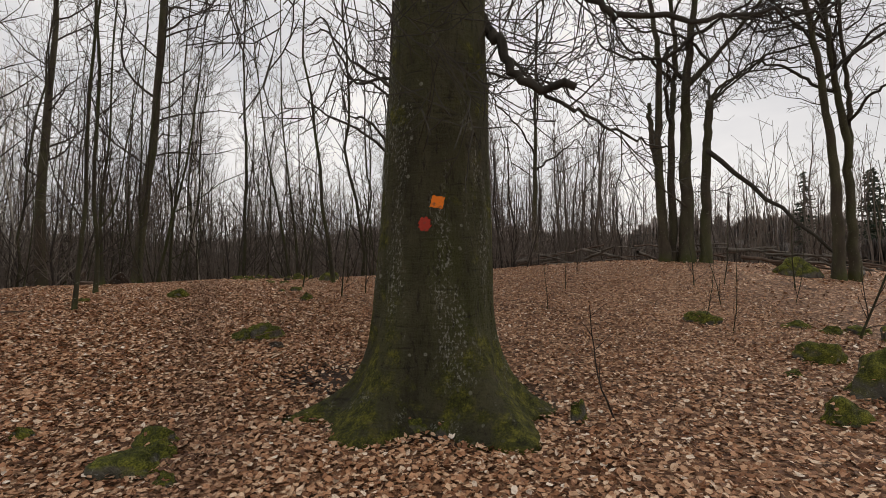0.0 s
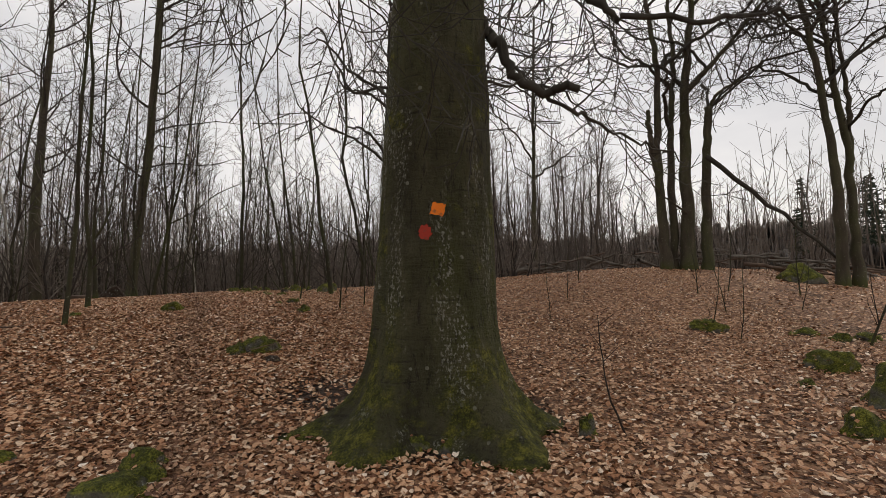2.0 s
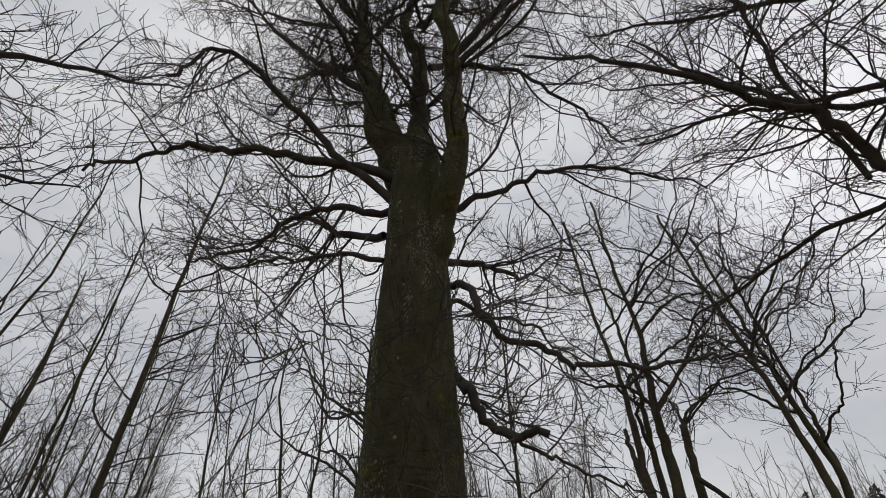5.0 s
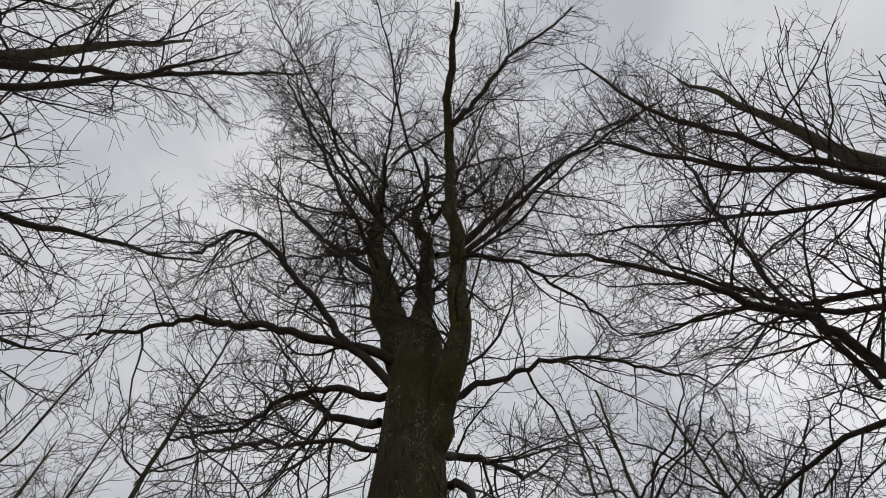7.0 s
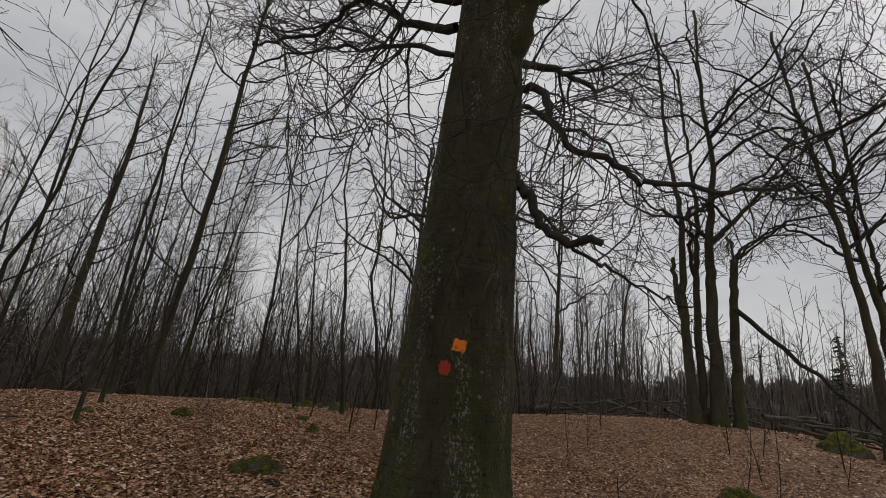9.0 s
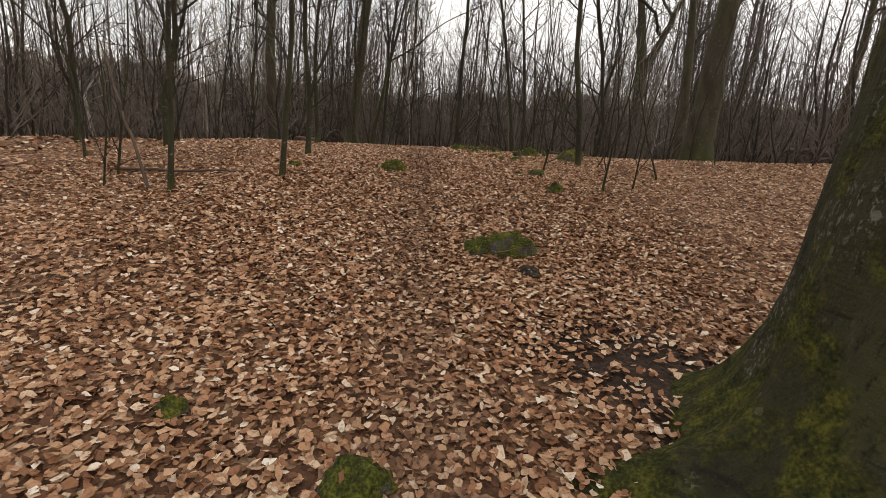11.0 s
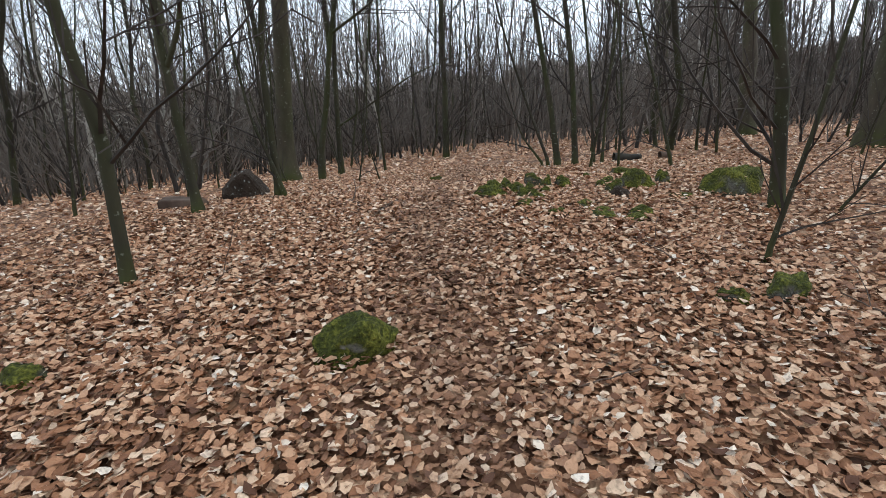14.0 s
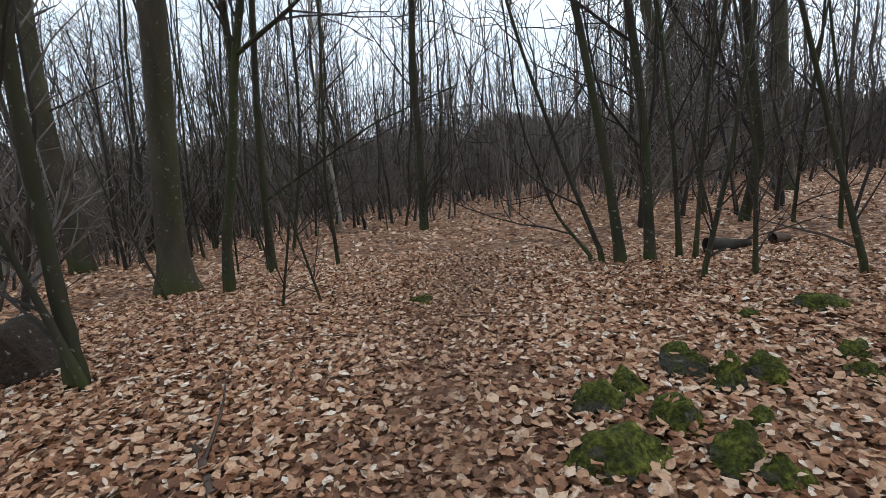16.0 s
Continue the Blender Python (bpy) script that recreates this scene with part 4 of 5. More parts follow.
forked("hazel_clump", -4.2, 13.5, "clump of slender stems leaning away from one stool",
       ((((0, 0, 0), (-0.08, 0, 0.8), (-0.25, 0, 2.0), (-0.55, 0.1, 3.6), (-0.9, 0.2, 7.5)), 0.044, 0.012),
        (((0.22, 0.02, 0), (0.2, 0.02, 1.2), (0.06, 0.05, 2.6), (-0.1, 0.1, 4.5), (-0.05, 0.2, 8.0)), 0.042, 0.012),
        (((-0.12, 0.1, 0), (-0.4, 0.15, 0.8), (-0.7, 0.2, 1.8), (-1.1, 0.3, 3.6), (-1.4, 0.4, 6.0)), 0.022, 0.007),
        (((0.45, 0.1, 0), (0.42, 0.1, 1.0), (0.3, 0.15, 2.4), (0.35, 0.2, 5.5)), 0.024, 0.008),
        (((-0.2, 0.15, 0), (-0.5, 0.2, 0.4), (-0.75, 0.2, 1.2), (-0.85, 0.25, 2.6)), 0.016, 0.006),
        (((0.55, 0.05, 0), (0.62, 0.05, 0.9), (0.75, 0.1, 2.2), (0.9, 0.1, 4.5)), 0.02, 0.007)), 144, -0.03)
stand(tree("young_tree", 44, 7.5, 0.031, (0.055, 0.0), 0.035, NEAR, 0.4, "young beech stem with a mossy foot at the path"), -5.50, 7.34)
stand(tree("young_tree", 45, 7.0, 0.030, (0.05, 0.0), 0.035, NEAR, 0.4, "thin young beech stem in the leaves"), -6.32, 6.45)
stand(tree("young_tree", 46, 8.0, 0.034, (0.04, 0.0), 0.05, NEAR, 0.3, "thin young stem beyond the mossy stone"), -6.13, 8.68)
stand(tree("beech_tree", 47, 13, 0.17, (0.04, 0.0), 0.03, MATURE, 0.35, "stout trunk in the young grove", bark=OLD), -13.0, 16.0)

# saplings
sapling = tree("sapling", 50, 2.6, 0.0105, (0.05, 0.0), 0.05, SHRUB, 0.15, "bare thin sapling in the leaf litter", "sapling", "saplings", fine=0.0032)
stand(sapling, -1.85, 8.95)
SAPLINGS = ((-2.74, 9.6, 40, 1.0, 2), (-7.4, 6.6, 80, 1.1, 5), (-8.6, 7.0, 200, 1.3, -4), (-7.15, 6.25, 140, 0.9, 9), (6.4, 7.6, 10, 1.25, 9),
            (4.6, 7.85, 70, 0.55, 3), (5.4, 9.6, 120, 0.6, -6), (7.0, 9.8, 30, 0.5, 4), (1.9, 9.0, 160, 0.45, 3), (2.6, 10.5, 190, 0.5, 8),
            (4.4, 8.3, 20, 0.5, 2), (5.6, 11.0, 60, 0.8, -8), (6.5, 11.4, 100, 0.8, 6), (8.0, 11.2, 220, 1.0, 3), (-3.77, 12.8, 50, 1.2, 2), (-3.45, 12.85, 90, 1.1, -5),
            (-2.1, 10.6, 15, 0.7, 18), (-1.5, 9.5, 230, 0.8, 12), (-1.2, 10.4, 260, 1.0, -14), (-6.55, 12.3, 75, 0.7, 6), (-6.35, 12.5, 250, 0.7, -7), (-7.9, 10.9, 33, 1.1, 5),
            (-8.7, 10.2, 99, 1.2, -3), (-9.4, 9.2, 180, 1.2, 2), (-0.6, 13.5, 300, 1.2, 4), (0.4, 14.0, 20, 1.2, -4), (3.4, 12.5, 140, 0.7, 3), (9.5, 10.2, 44, 1.2, -6))
for sx, sy, turn, scale, lean in SAPLINGS:
    again(sapling, sx, sy, turn, scale, (lean * 0.6, lean))
rngq = np.random.default_rng(71)
for _ in range(36):
    x, y = rngq.uniform(-13, 0.5), rngq.uniform(11.2, 21)
    if float(path_off(x, y)) > 1.3 and (y > 12.6 or x < -7.5):
        again(sapling, x, y, rngq.uniform(0, 360), rngq.uniform(0.7, 1.7), (rngq.uniform(-8, 8), rngq.uniform(-8, 8)))
rngs = np.random.default_rng(8)
tl = bend(rngs, np.array((1.54, 4.46, float(rise(1.54, 4.46)) - 0.02)), np.array((-0.05, 0.1, 1.0)), 1.15, 0.013, 0.004, 0.16, 0.02, 0.12)
tb = [tl]
ramify(rngs, *tl, ((3.5, 0.3, 45, 0.12, 0.08),), tb, 0.3, 0.02)
tagged(part("sapling", tubes(tb), TWIG), "bent dead seedling twig standing in the leaves", "sapling", "saplings")

# young grove
VARIANTS = [tree("young_tree", 60 + i, h, r, (lx, 0.01), 0.075, YOUNG, f, "tall slim young tree with bare upright twigs", "tree", "young trees of the grove")
            for i, (h, r, lx, f) in enumerate(((11, 0.032, 0.03, 0.15), (12.5, 0.038, -0.01, 0.18), (9.5, 0.024, 0.05, 0.1), (13, 0.046, 0.0, 0.22), (10.5, 0.028, 0.02, 0.12)))]
rngt = np.random.default_rng(77)
KEEP_OUT = ((-8.15, 13.1), (-2.1, 26.0), (-0.45, 14.0), (-0.35, 21.1), (-7.1, 17.5), (-7.5, 12.95), (-7.0, 10.15), (-6.8, 11.0), (-4.2, 13.5), (-7.85, 14.1))


def free_places(count, x0, x1, y0, y1, gap, ok):
    got = []
    for _ in range(count * 60):
        if len(got) == count:
            break
        x, y = rngt.uniform(x0, x1), rngt.uniform(y0, y1)
        if ok(x, y) and all((x - a) ** 2 + (y - b) ** 2 > gap ** 2 for a, b in got) and all((x - a) ** 2 + (y - b) ** 2 > 0.8 for a, b in KEEP_OUT):
            got.append((x, y))
    return got


def grove(x, y):
    """The young wood: left of the path and beyond the rise, not on the path nor in the clearing."""
    if float(path_off(x, y)) < 1.7 or (y < 14.5 and x > -9.6):
        return False
    return x < -2.6 or y > 24


places = free_places(82, -24, -0.5, 7.5, 34, 1.1, grove) + free_places(16, -20, -8.4, 2.5, 9, 1.1, lambda x, y: x < -8.4)
for i, (x, y) in enumerate(places):
    if i < len(VARIANTS):
        stand(VARIANTS[i], x, y, rngt.uniform(0, 360), rngt.uniform(0.8, 1.1))
    else:
        again(VARIANTS[i % len(VARIANTS)], x, y, rngt.uniform(0, 360), rngt.uniform(0.7, 1.2), (rngt.uniform(-3, 3), rngt.uniform(-3, 3) + (5.0 if x < -6 else 0.0)))

# brown undergrowth between the far stems
under = tree("undergrowth_bush", 80, 2.6, 0.02, (0.0, 0.0), 0.05, ((4.5, 1.1, 42, 0.12, 0.3), (2.2, 0.5, 40, 0.12, 0.25)), 0.05, "twiggy brown bush in the undergrowth", "bush", "bushes of the undergrowth",
             bark=TWIG, twig=THICKET_HAZED, extra=((0.4, 0.1, 2.4, 0.018, 0.15, 0.1), (-0.4, 0.2, 2.2, 0.018, -0.2, 0.1)))
bushes = free_places(105, -22, 18, 15.5, 40, 0.9, lambda x, y: (float(path_off(x, y)) > 2.0 or y > 24) and (x < 1 or y > 18.5)) + free_places(28, -24, -9.5, 7, 17, 0.9, lambda x, y: True) + free_places(8, -1.5, 3.5, 13.5, 17, 0.9, lambda x, y: True)
stand(under, *bushes[0])
for x, y in bushes[1:]:
    again(under, x, y, rngt.uniform(0, 360), rngt.uniform(0.7, 1.7))


# ---- far woods ----
def far_tree(rng, height, r, low):
    """A bare tree seen from afar: stem, steep limbs and two orders of twigs, in few faces."""
    p, rad = crown_line(rng, height, r, (rng.normal(0, 0.03), rng.normal(0, 0.03)), 0.10)
    p, rad = p[::2], rad[::2]
    out = [(p, rad)]
    ramify(rng, p, rad * 1.5, ((2.3, height * 0.22, 40, 0.13, 1.0), (1.7, height * 0.11, 40, 0.12, 0.8), (1.6, height * 0.06, 38, 0.1, 0.5)), out, low, 0.08)
    return tubes([(a, np.maximum(b, 0.009)) for a, b in out])


def wood(name, places, heights, r, low, seed, material, label):
    """Many far trees in one mesh, from six models turned and scaled."""
    rng = np.random.default_rng(seed)
    models = [far_tree(rng, h, r, low) for h in heights]
    models = [(np.array(v), f) for v, f in models]
    fv, ff, base = [], [], 0
    for i, (x, y, k) in enumerate(places):
        v, f = models[i % len(models)]
        c, s = math.cos(i * 2.4), math.sin(i * 2.4)
        q = np.c_[(v[:, 0] * c - v[:, 1] * s) * k + x, (v[:, 0] * s + v[:, 1] * c) * k + y, v[:, 2] * k + float(rise(x, y)) - 0.1]
        fv.append(q)
        ff += [tuple(n + base for n in face) for face in f]
        base += len(q)
    tagged(part(name, (np.concatenate(fv).tolist(), ff), material), label, "woods", kind="stuff")


def ring(rng, count, a0, a1, d0, d1, k0, k1):
    """Places of far trees: between two directions and two distances, with a scale each."""
    got = []
    while len(got) < count:
        a, d = radians(rng.uniform(a0, a1)), rng.uniform(d0, d1)
        x, y = d * math.sin(a) - 2, d * math.cos(a)
        if float(path_off(x, y)) > 2.2 or y > 34:
            got.append((x, y, rng.uniform(k0, k1)))
    return got


rngf = np.random.default_rng(90)
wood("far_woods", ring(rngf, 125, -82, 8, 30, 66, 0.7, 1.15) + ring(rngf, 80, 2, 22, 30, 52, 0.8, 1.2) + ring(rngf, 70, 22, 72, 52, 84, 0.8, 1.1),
     (9, 11, 12, 10, 8, 13), 0.085, 0.14, 92, FAR_HAZED, "distant bare brown woods beyond the clearing")
wood("birch_wood", ring(rngf, 26, -60, 2, 20, 40, 0.7, 1.1), (9, 11, 10), 0.05, 0.3, 95, PALE, "pale slim birch stems in the far wood")


def distant_forest(seed, reach, low, high, material, label):
    """Wooded skyline far beyond the stems: uneven columns with a ragged top."""
    rng = np.random.default_rng(seed)
    az = np.radians(np.arange(-100, 84, 0.06))
    n = len(az)
    swell = np.interp(np.arange(n), np.arange(0, n + 70, 70), rng.uniform(low, high, n // 70 + 2))
    tops = swell * (1 - 0.16 * rng.random(n))
    tops += np.interp(np.arange(n), np.arange(0, n + 9, 9), rng.normal(0, 0.06, n // 9 + 2)) * swell
    d = reach + rng.normal(0, 1.2, n)
    x, y = d * np.sin(az) - 3, d * np.cos(az)
    rows = [np.c_[x, y, np.full(n, -9.0)], np.c_[x, y, tops * 0.45], np.c_[x + rng.normal(0, 0.15, n), y, tops]]
    fs = [(r * n + i, r * n + i + 1, (r + 1) * n + i + 1, (r + 1) * n + i) for r in (0, 1) for i in range(n - 1)]
    tagged(part("backdrop", (np.concatenate(rows).tolist(), fs), material), label, "woods", kind="structure")


# the farther skyline takes the paler copy, its haze put into the colour
distant_forest(93, 62, 1.4, 3.6, HAZE_TINT, "grey-brown wooded skyline beyond the thicket")
distant_forest(94, 95, 5.0, 9.0, HAZE_PALE, "more distant ragged line of bare woods")
rngk = np.random.default_rng(91)
stems = []
for i in range(1050):
    a, d = radians(rngk.uniform(-82, 60)), rngk.uniform(19, 42)
    if a > radians(4):
        d += 9
    x, y = d * math.sin(a) - 3, d * math.cos(a)
    if a > radians(-19) and a < radians(-13) and d < 26:
        continue
    foot = np.array((x, y, float(rise(x, y)) - 0.2))
    h = rngk.uniform(1.6, 5.0) * (1.5 if a > radians(20) else 1.0)
    line = bend(rngk, foot, np.array((rngk.normal(0, 0.12), rngk.normal(0, 0.12), 1)), h, rngk.uniform(0.016, 0.032), 0.008, 0.05, 0.02, h / 3)
    stems.append(line)
    for k in range(5):
        w = rngk.uniform(0.1, 1.0) * 2.99
        j = int(w)
        p = line[0][j] + (line[0][j + 1] - line[0][j]) * (w - j)
        stems.append(bend(rngk, p, np.array((rngk.normal(0, 0.7), rngk.normal(0, 0.7), 0.8)), rngk.uniform(0.5, 1.3), 0.013, 0.007, 0.08, 0.03, 0.6))
for i in range(260):
    a, d = radians(rngk.uniform(-44, 2)), rngk.uniform(21, 36)
    x, y = d * math.sin(a) - 1, d * math.cos(a)
    if float(path_off(x, y)) < 1.8 and y < 24:
        continue
    foot = np.array((x, y, float(rise(x, y)) - 0.2))
    h = rngk.uniform(2.6, 5.6)
    line = bend(rngk, foot, np.array((rngk.normal(0.03, 0.12), rngk.normal(0, 0.12), 1)), h, rngk.uniform(0.014, 0.028), 0.008, 0.05, 0.02, h / 3)
    stems.append(line)
    for k in range(9):
        w = rngk.uniform(0.15, 1.0) * 2.99
        j = int(w)
        p = line[0][j] + (line[0][j + 1] - line[0][j]) * (w - j)
        stems.append(bend(rngk, p, np.array((rngk.normal(0, 0.6), rngk.normal(0, 0.6), 0.9)), rngk.uniform(0.5, 1.5), 0.011, 0.007, 0.1, 0.03, 0.6))
tagged(part("thicket", tubes(stems), THICKET_HAZED), "dense brown thicket of saplings under the distant woods", "thicket", kind="stuff")


poles = []
for i in range(340):
    if i % 6:
        a, d = radians(rngk.uniform(-66, -12)), rngk.uniform(25, 42)
    else:
        a, d = radians(rngk.uniform(2, 24)), rngk.uniform(27, 44)
    x, y = d * math.sin(a) - 1, d * math.cos(a)
    if float(path_off(x, y)) < 1.8 and y < 24:
        continue
    h = rngk.uniform(4.0, 8.5)
    foot = np.array((x, y, float(rise(x, y)) - 0.2))
    line = bend(rngk, foot, np.array((rngk.normal(0.06, 0.08), rngk.normal(0, 0.08), 1)), h, rngk.uniform(0.02, 0.04), 0.009, 0.05, 0.02, h / 4)
    poles.append(line)
    for k in range(14):
        w = rngk.uniform(0.25, 1.0) * 3.99
        j = int(w)
        p = line[0][j] + (line[0][j + 1] - line[0][j]) * (w - j)
        poles.append(bend(rngk, p, np.array((rngk.normal(0, 0.6), rngk.normal(0, 0.6), 0.9)), rngk.uniform(0.6, 1.7), 0.011, 0.007, 0.1, 0.03, 0.7))
tagged(part("young_thicket", tubes(poles), FAR_HAZED), "dense slim poles and twigs of the young wood", "thicket", kind="stuff")


def spruce(x, y, height, seed):
    rng = np.random.default_rng(seed)
    ob = root("spruce_tree", on(x, y), "dark green spruce above the far woods", "tree", "spruces above the far woods")
    part("trunk", tubes([(np.array(((0, 0, -0.2), (0, 0, height * 0.5), (0, 0, height))), np.array((0.25, 0.15, 0.03)))]), OLD, ob)
    out = []
    for i in range(int(height * 9)):
        t = rng.uniform(0.08, 1.0)
        a, ln = rng.uniform(0, 2 * math.pi), (1 - t) * height * 0.20 * rng.uniform(0.7, 1.15) + 0.25
        d = np.array((math.cos(a), math.sin(a), -0.25))
        p = np.array((0, 0, t * height))
        line = bend(rng, p, d, ln, 0.10, 0.02, 0.05, 0.04, 0.5)
        out.append(line)
        ramify(rng, *line, ((4.0, 0.45, 50, 0.1, 0.3),), out, 0.1, -0.03)
    part("crown", tubes([(a, np.maximum(b, 0.045)) for a, b in out]), NEEDLE, ob, "drooping dark needle boughs")


for x, y, height, seed in ((42, 57, 11.5, 1), (46, 53, 10.5, 2), (47.5, 54, 11, 3), (45, 50.5, 8.5, 4), (49, 53, 12, 5), (47, 50, 9, 6)):
    spruce(x, y, height, seed)

# ---- stones ----
M = "moss-covered green stone half sunk in brown leaves"
MOSS_STONES = ((-2.42, 6.66, 0.46, 0.30, 0.24, 0.35), (-2.66, 6.54, 0.30, 0.28, 0.15, 0.9), (-0.25, 4.16, 0.2, 0.15, 0.12, 0.3), (0.02, 4.12, 0.2, 0.14, 0.13, 0.8), (-0.45, 4.2, 0.14, 0.12, 0.1, 0.1), (-2.33, 3.98, 0.30, 0.24, 0.15, 0.4), (-2.18, 3.72, 0.30, 0.22, 0.14, 1.0), (-1.88, 3.32, 0.15, 0.13, 0.10, 0.0), (-3.38, 3.96, 0.17, 0.14, 0.10, 0.2),
               (4.40, 8.45, 0.62, 0.40, 0.20, -0.3), (4.95, 6.50, 0.58, 0.45, 0.26, -0.5), (4.50, 4.95, 0.75, 0.70, 0.46, 0.1), (4.13, 5.85, 0.22, 0.17, 0.08, 0.6),
               (5.9, 8.25, 0.5, 0.3, 0.10, 0.1), (6.7, 8.0, 0.5, 0.35, 0.14, 0.3), (6.2, 7.9, 0.35, 0.3, 0.12, 0.8), (7.0, 7.5, 0.7, 0.5, 0.3, 0.2), (1.22, 4.50, 0.20, 0.16, 0.20, 0.9), (3.52, 4.36, 0.40, 0.32, 0.20, 0.4),
               (-2.38, 8.55, 0.20, 0.16, 0.13, 0.2), (-2.74, 9.22, 0.26, 0.16, 0.10, 0.9), (-2.98, 9.1, 0.16, 0.12, 0.06, 0.1), (-5.72, 7.85, 0.18, 0.15, 0.09, 0.0),
               (-4.45, 10.62, 0.26, 0.17, 0.11, 0.3), (-4.50, 10.92, 0.17, 0.14, 0.10, 0.2), (-4.41, 11.03, 0.15, 0.12, 0.10, 0.9), (-4.27, 10.86, 0.17, 0.13, 0.09, 0.4), (-4.16, 10.70, 0.19, 0.14, 0.11, 1.3), (-4.08, 10.62, 0.12, 0.11, 0.09, 0.2),
               (-4.18, 11.22, 0.17, 0.15, 0.13, 0.5), (-4.07, 11.14, 0.16, 0.13, 0.11, 1.8), (-3.93, 11.22, 0.18, 0.15, 0.12, 0.1), (-4.05, 10.90, 0.10, 0.08, 0.06, 0.7), (-3.76, 11.95, 0.13, 0.10, 0.06, 0.4), (-3.40, 12.10, 0.32, 0.18, 0.09, 0.3),
               (-3.56, 11.45, 0.14, 0.11, 0.08, 0.8), (-3.60, 11.28, 0.13, 0.12, 0.08, 1.5), (-3.32, 11.32, 0.34, 0.24, 0.17, 0.2), (-3.08, 11.52, 0.16, 0.13, 0.13, 1.1), (-3.50, 11.05, 0.17, 0.13, 0.12, 0.6), (-2.58, 11.2, 0.44, 0.38, 0.28, 0.4),
               (-3.70, 10.46, 0.15, 0.11, 0.06, 0.9), (-4.14, 10.36, 0.16, 0.10, 0.06, 0.2), (-3.86, 10.2, 0.14, 0.09, 0.05, 0.2), (-3.32, 10.34, 0.2, 0.16, 0.07, 0.7), (-5.58, 12.5, 0.17, 0.12, 0.08, 0.2))
for i, (x, y, a, b, c, turn) in enumerate(MOSS_STONES):
    stone("mossy_stone", (x, y), (a, b, c), 100 + i, MOSSY, M if a < 0.5 else "broad mossy boulder bedded in the leaf litter", turn, 0.26)
rngm = np.random.default_rng(61)
capx, capy, capz = [], [], []
for x, y, a, b, c, turn in MOSS_STONES:
    for _ in range(2 + int(22 * a)):
        u, w = rngm.uniform(-1, 1), rngm.uniform(-1, 1)
        q = u * u + w * w
        if q < 0.95:
            capx.append(x + (u * math.cos(turn) * a - w * math.sin(turn) * b) / 2)
            capy.append(y + (u * math.sin(turn) * a + w * math.cos(turn) * b) / 2)
            capz.append(c * 0.86 * math.sqrt(1 - q))
scatter_leaves("leaves_on_stones", np.array(capx), np.array(capy), 0.05, 62, LEAF, "stray beech leaves caught on the mossy stones", 0.5, np.array(capz))
stone("stone", (-2.27, 3.56), (0.56, 0.36, 0.15), 201, HALF, "flat grey stone with a green patch of moss", 0.1)
stone("stone", (-4.48, 8.36), (0.36, 0.28, 0.15), 202, CAPPED, "pale pointed stone capped with bright moss", 0.7, 0.3)


def boulder(x, y, turn, label):
    """A dark slab of rock standing on edge: a pointed profile with depth, chipped and worn."""
    bm = bmesh.new()
    outline = ((-0.23, -0.08), (-0.235, 0.13), (-0.19, 0.19), (-0.04, 0.30), (0.03, 0.305), (0.08, 0.25), (0.20, 0.08), (0.215, 0.0), (0.2, -0.08))
    rings = [[bm.verts.new((u * k, d, v * (0.5 + 0.5 * k))) for u, v in outline] for d, k in ((-0.17, 0.84), (-0.13, 0.97), (0.02, 1.0), (0.15, 0.95), (0.19, 0.8))]
    for a, b in zip(rings, rings[1:]):
        for k in range(len(outline)):
            q = (k + 1) % len(outline)
            bm.faces.new((a[k], a[q], b[q], b[k]))
    bm.faces.new(rings[0][::-1])
    bm.faces.new(rings[-1])
    bmesh.ops.triangulate(bm, faces=bm.faces[:])
    bmesh.ops.subdivide_edges(bm, edges=bm.edges[:], cuts=3, use_grid_fill=True)
    for v in bm.verts:
        c = v.co * 1.0
        v.co += Vector((noise.noise(c * 9), noise.noise(c * 9 + Vector((7, 3, 1))), noise.noise(c * 9 + Vector((2, 9, 4))))) * 0.022 + Vector((0, noise.noise(c * 28), noise.noise(c * 31))) * 0.007
    bmesh.ops.recalc_face_normals(bm, faces=bm.faces[:])
    ob = part("stone", bm, DARKSTONE)
    ob.matrix_basis = Matrix.Translation(on(x, y)) @ pose(0, 0, 0, 0, 0, turn)
    return tagged(ob, label, "stone", "stones in the leaf litter")


boulder(-7.25, 11.08, 30, "dark angular slab of rock among the stems")
stone("stone", (-3.58, 10.32), (0.17, 0.10, 0.05), 207, HALF, "small grey stone bedded among pale leaves", 0.4)
stone("stone", (-3.36, 10.2), (0.19, 0.14, 0.05), 208, HALF, "flat grey-green stone flush with the leaves", 1.0)
stone("stone", (-2.98, 11.0), (0.2, 0.12, 0.04), 209, HALF, "flat grey stone beside the mossy boulder", 0.1)
stone("stone", (-3.46, 10.9), (0.18, 0.13, 0.09), 210, DARKSTONE, "dark clod of earth below the mossy dome", 0.5)
stone("stone", (-2.15, 6.35), (0.2, 0.14, 0.09), 204, DARKSTONE, "small dark clod beside the footpath", 0.3)
stone("stone", (-3.55, 10.2), (0.18, 0.13, 0.06), 205, HALF, "small grey stone with pale lichen", 0.3)
stone("stone", (9.6, 13.4), (1.2, 0.8, 0.42), 206, MOSSY, "large mossy boulder behind the brushwood", 0.2)

# ---- fallen wood ----
def lying(name, x0, y0, x1, y1, r, seed, label, z0=0.0, z1=0.0, mat=WOOD, forks=3, category="branch"):
    a, b = on(x0, y0), on(x1, y1)
    a.z += r + z0
    b.z += r + z1
    return stick(name, a, b, r, seed, label, mat, forks, category)


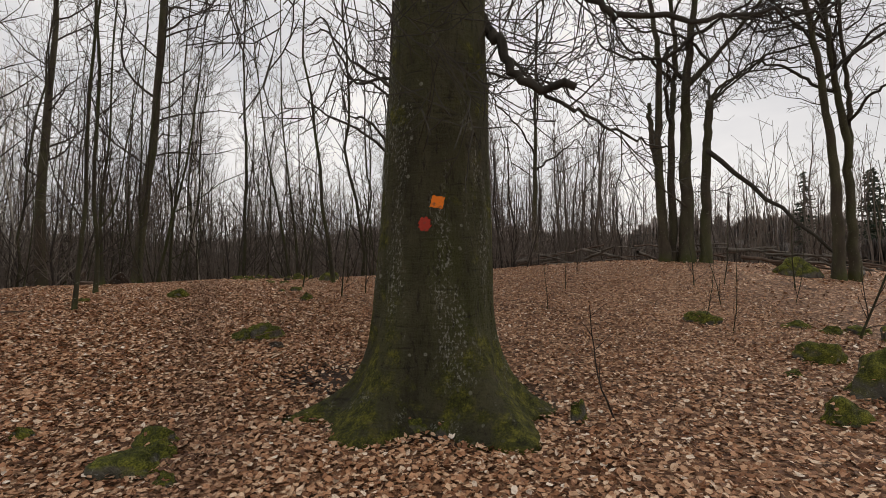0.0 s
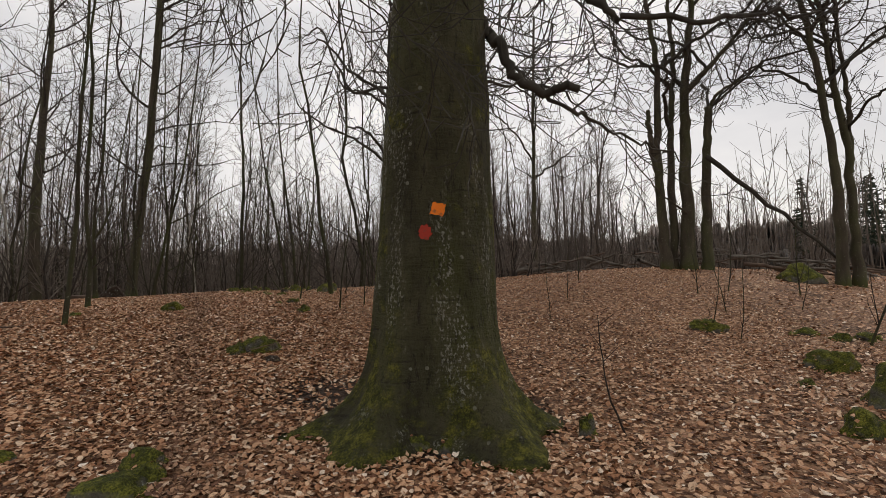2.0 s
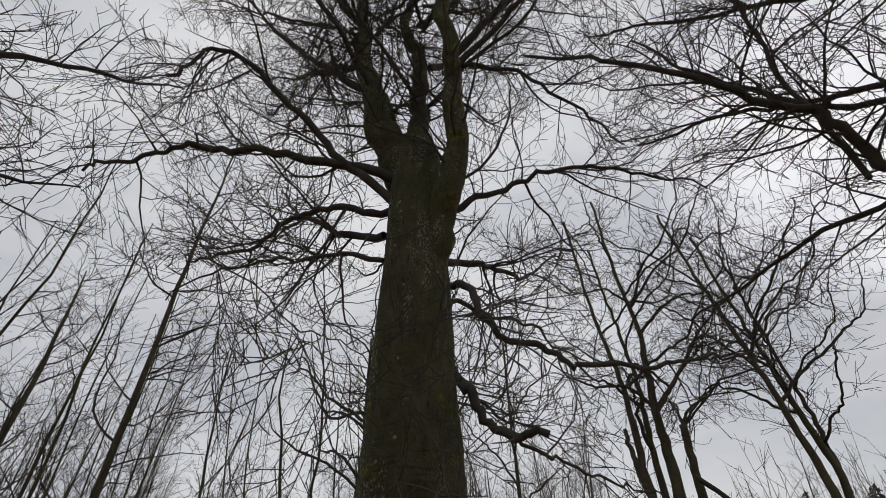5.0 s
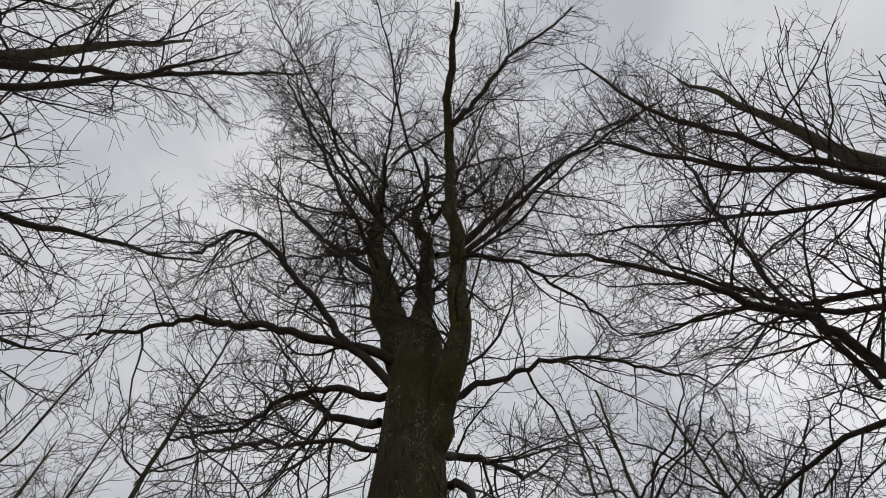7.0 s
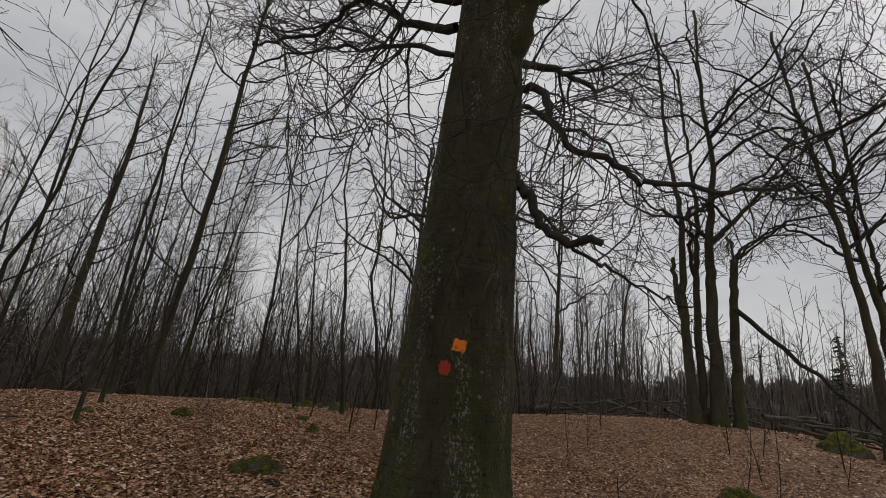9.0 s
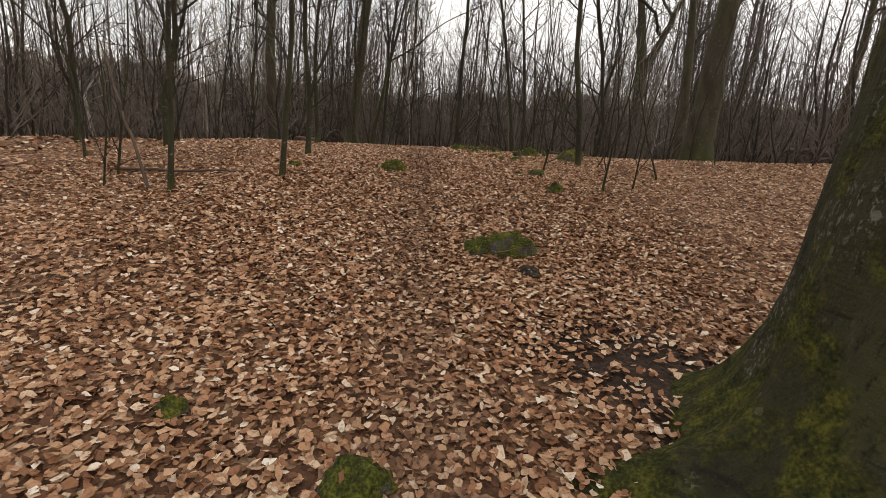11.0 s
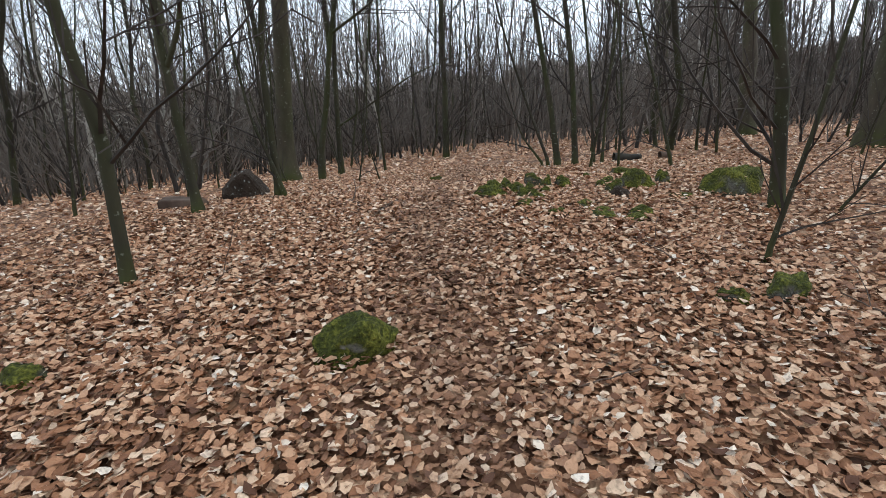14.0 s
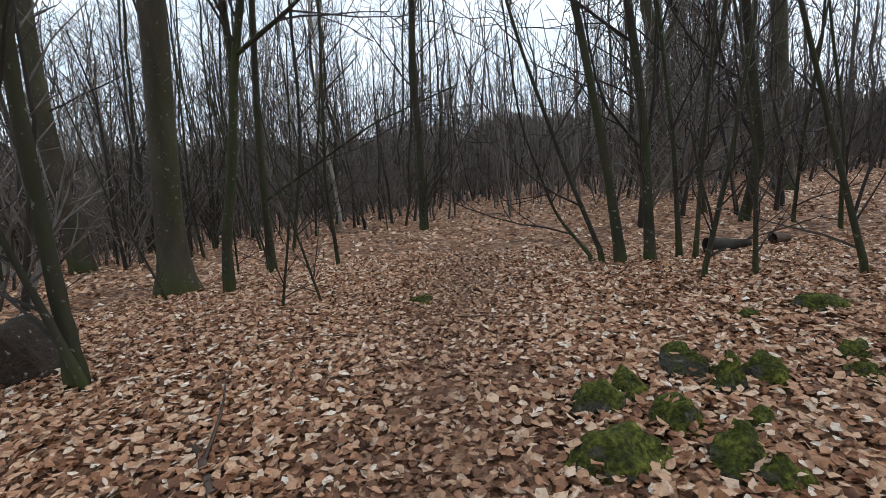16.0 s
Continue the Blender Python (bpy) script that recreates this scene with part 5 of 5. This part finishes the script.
lying("fallen_branch", -7.7, 6.7, -6.0, 7.35, 0.022, 1, "long thin fallen branch lying across the leaves", forks=2)
lying("leaning_branch", -6.55, 6.35, -7.9, 6.9, 0.022, 2, "dead pole leaning against the young stems", 0.0, 1.5, forks=1)
rotten = stone("log", (-7.46, 10.42), (0.50, 0.19, 0.15), 211, WOOD, "", 0.25, 0.2, "log", True)
tagged(rotten, "short rotten log crumbling in the leaves", "log", "fallen wood")
lying("stick", -5.5, 10.36, -5.9, 10.7, 0.02, 4, "broken brown stick on the leaves", forks=1)
lying("log", -3.5, 13.85, -3.15, 13.95, 0.07, 5, "dark rotten log below the shrubs", mat=LIMB, forks=0, category="log")
lying("log", -2.9, 14.2, -2.75, 14.25, 0.06, 6, "small dark stump end in the leaves", forks=0, category="log")
lying("fallen_branch", -2.45, 6.35, -2.05, 6.75, 0.008, 7, "thin twig lying over the mossy boulder", 0.10, 0.16, forks=2)
lying("broken_limb", 7.9, 14.6, 11.0, 13.4, 0.075, 8, "broken dark limb slanting down from the beech clump", 3.3, 0.35, LIMB, 5)
lying("stick", -2.5, 3.35, -2.2, 3.3, 0.009, 9, "pale twig in front of the flat stone", forks=1)
rngv = np.random.default_rng(56)
for i in range(16):
    y = rngv.uniform(5.2, 12.5)
    x = float(np.interp(y, PATH_Y, PATH_X)) + rngv.uniform(-2.2, 2.4)
    a, ln = rngv.uniform(0, 6.28), rngv.uniform(0.18, 0.5)
    lying("stick", x, y, x + ln * math.cos(a), y + ln * math.sin(a), rngv.uniform(0.004, 0.008), 400 + i, "thin dead twig lying on the leaf litter", 0.02, 0.03, WOOD, 1)["group"] = "twigs on the leaf litter"
rngw = np.random.default_rng(55)
for i in range(46):
    x = rngw.uniform(1.5, 13)
    y = 17.2 - 0.28 * (x - 2) + rngw.normal(0, 0.35)
    a, ln = rngw.normal(-0.2, 0.5), rngw.uniform(0.8, 2.6)
    lying("brushwood", x, y, x + ln * math.cos(a), y + ln * math.sin(a), rngw.uniform(0.02, 0.07), 300 + i,
          "weathered grey branch in a long brush pile", rngw.uniform(0.0, 0.55), rngw.uniform(0.0, 0.6), GREYWOOD if i % 3 else WOOD, 4)["group"] = "branches of the brush pile"
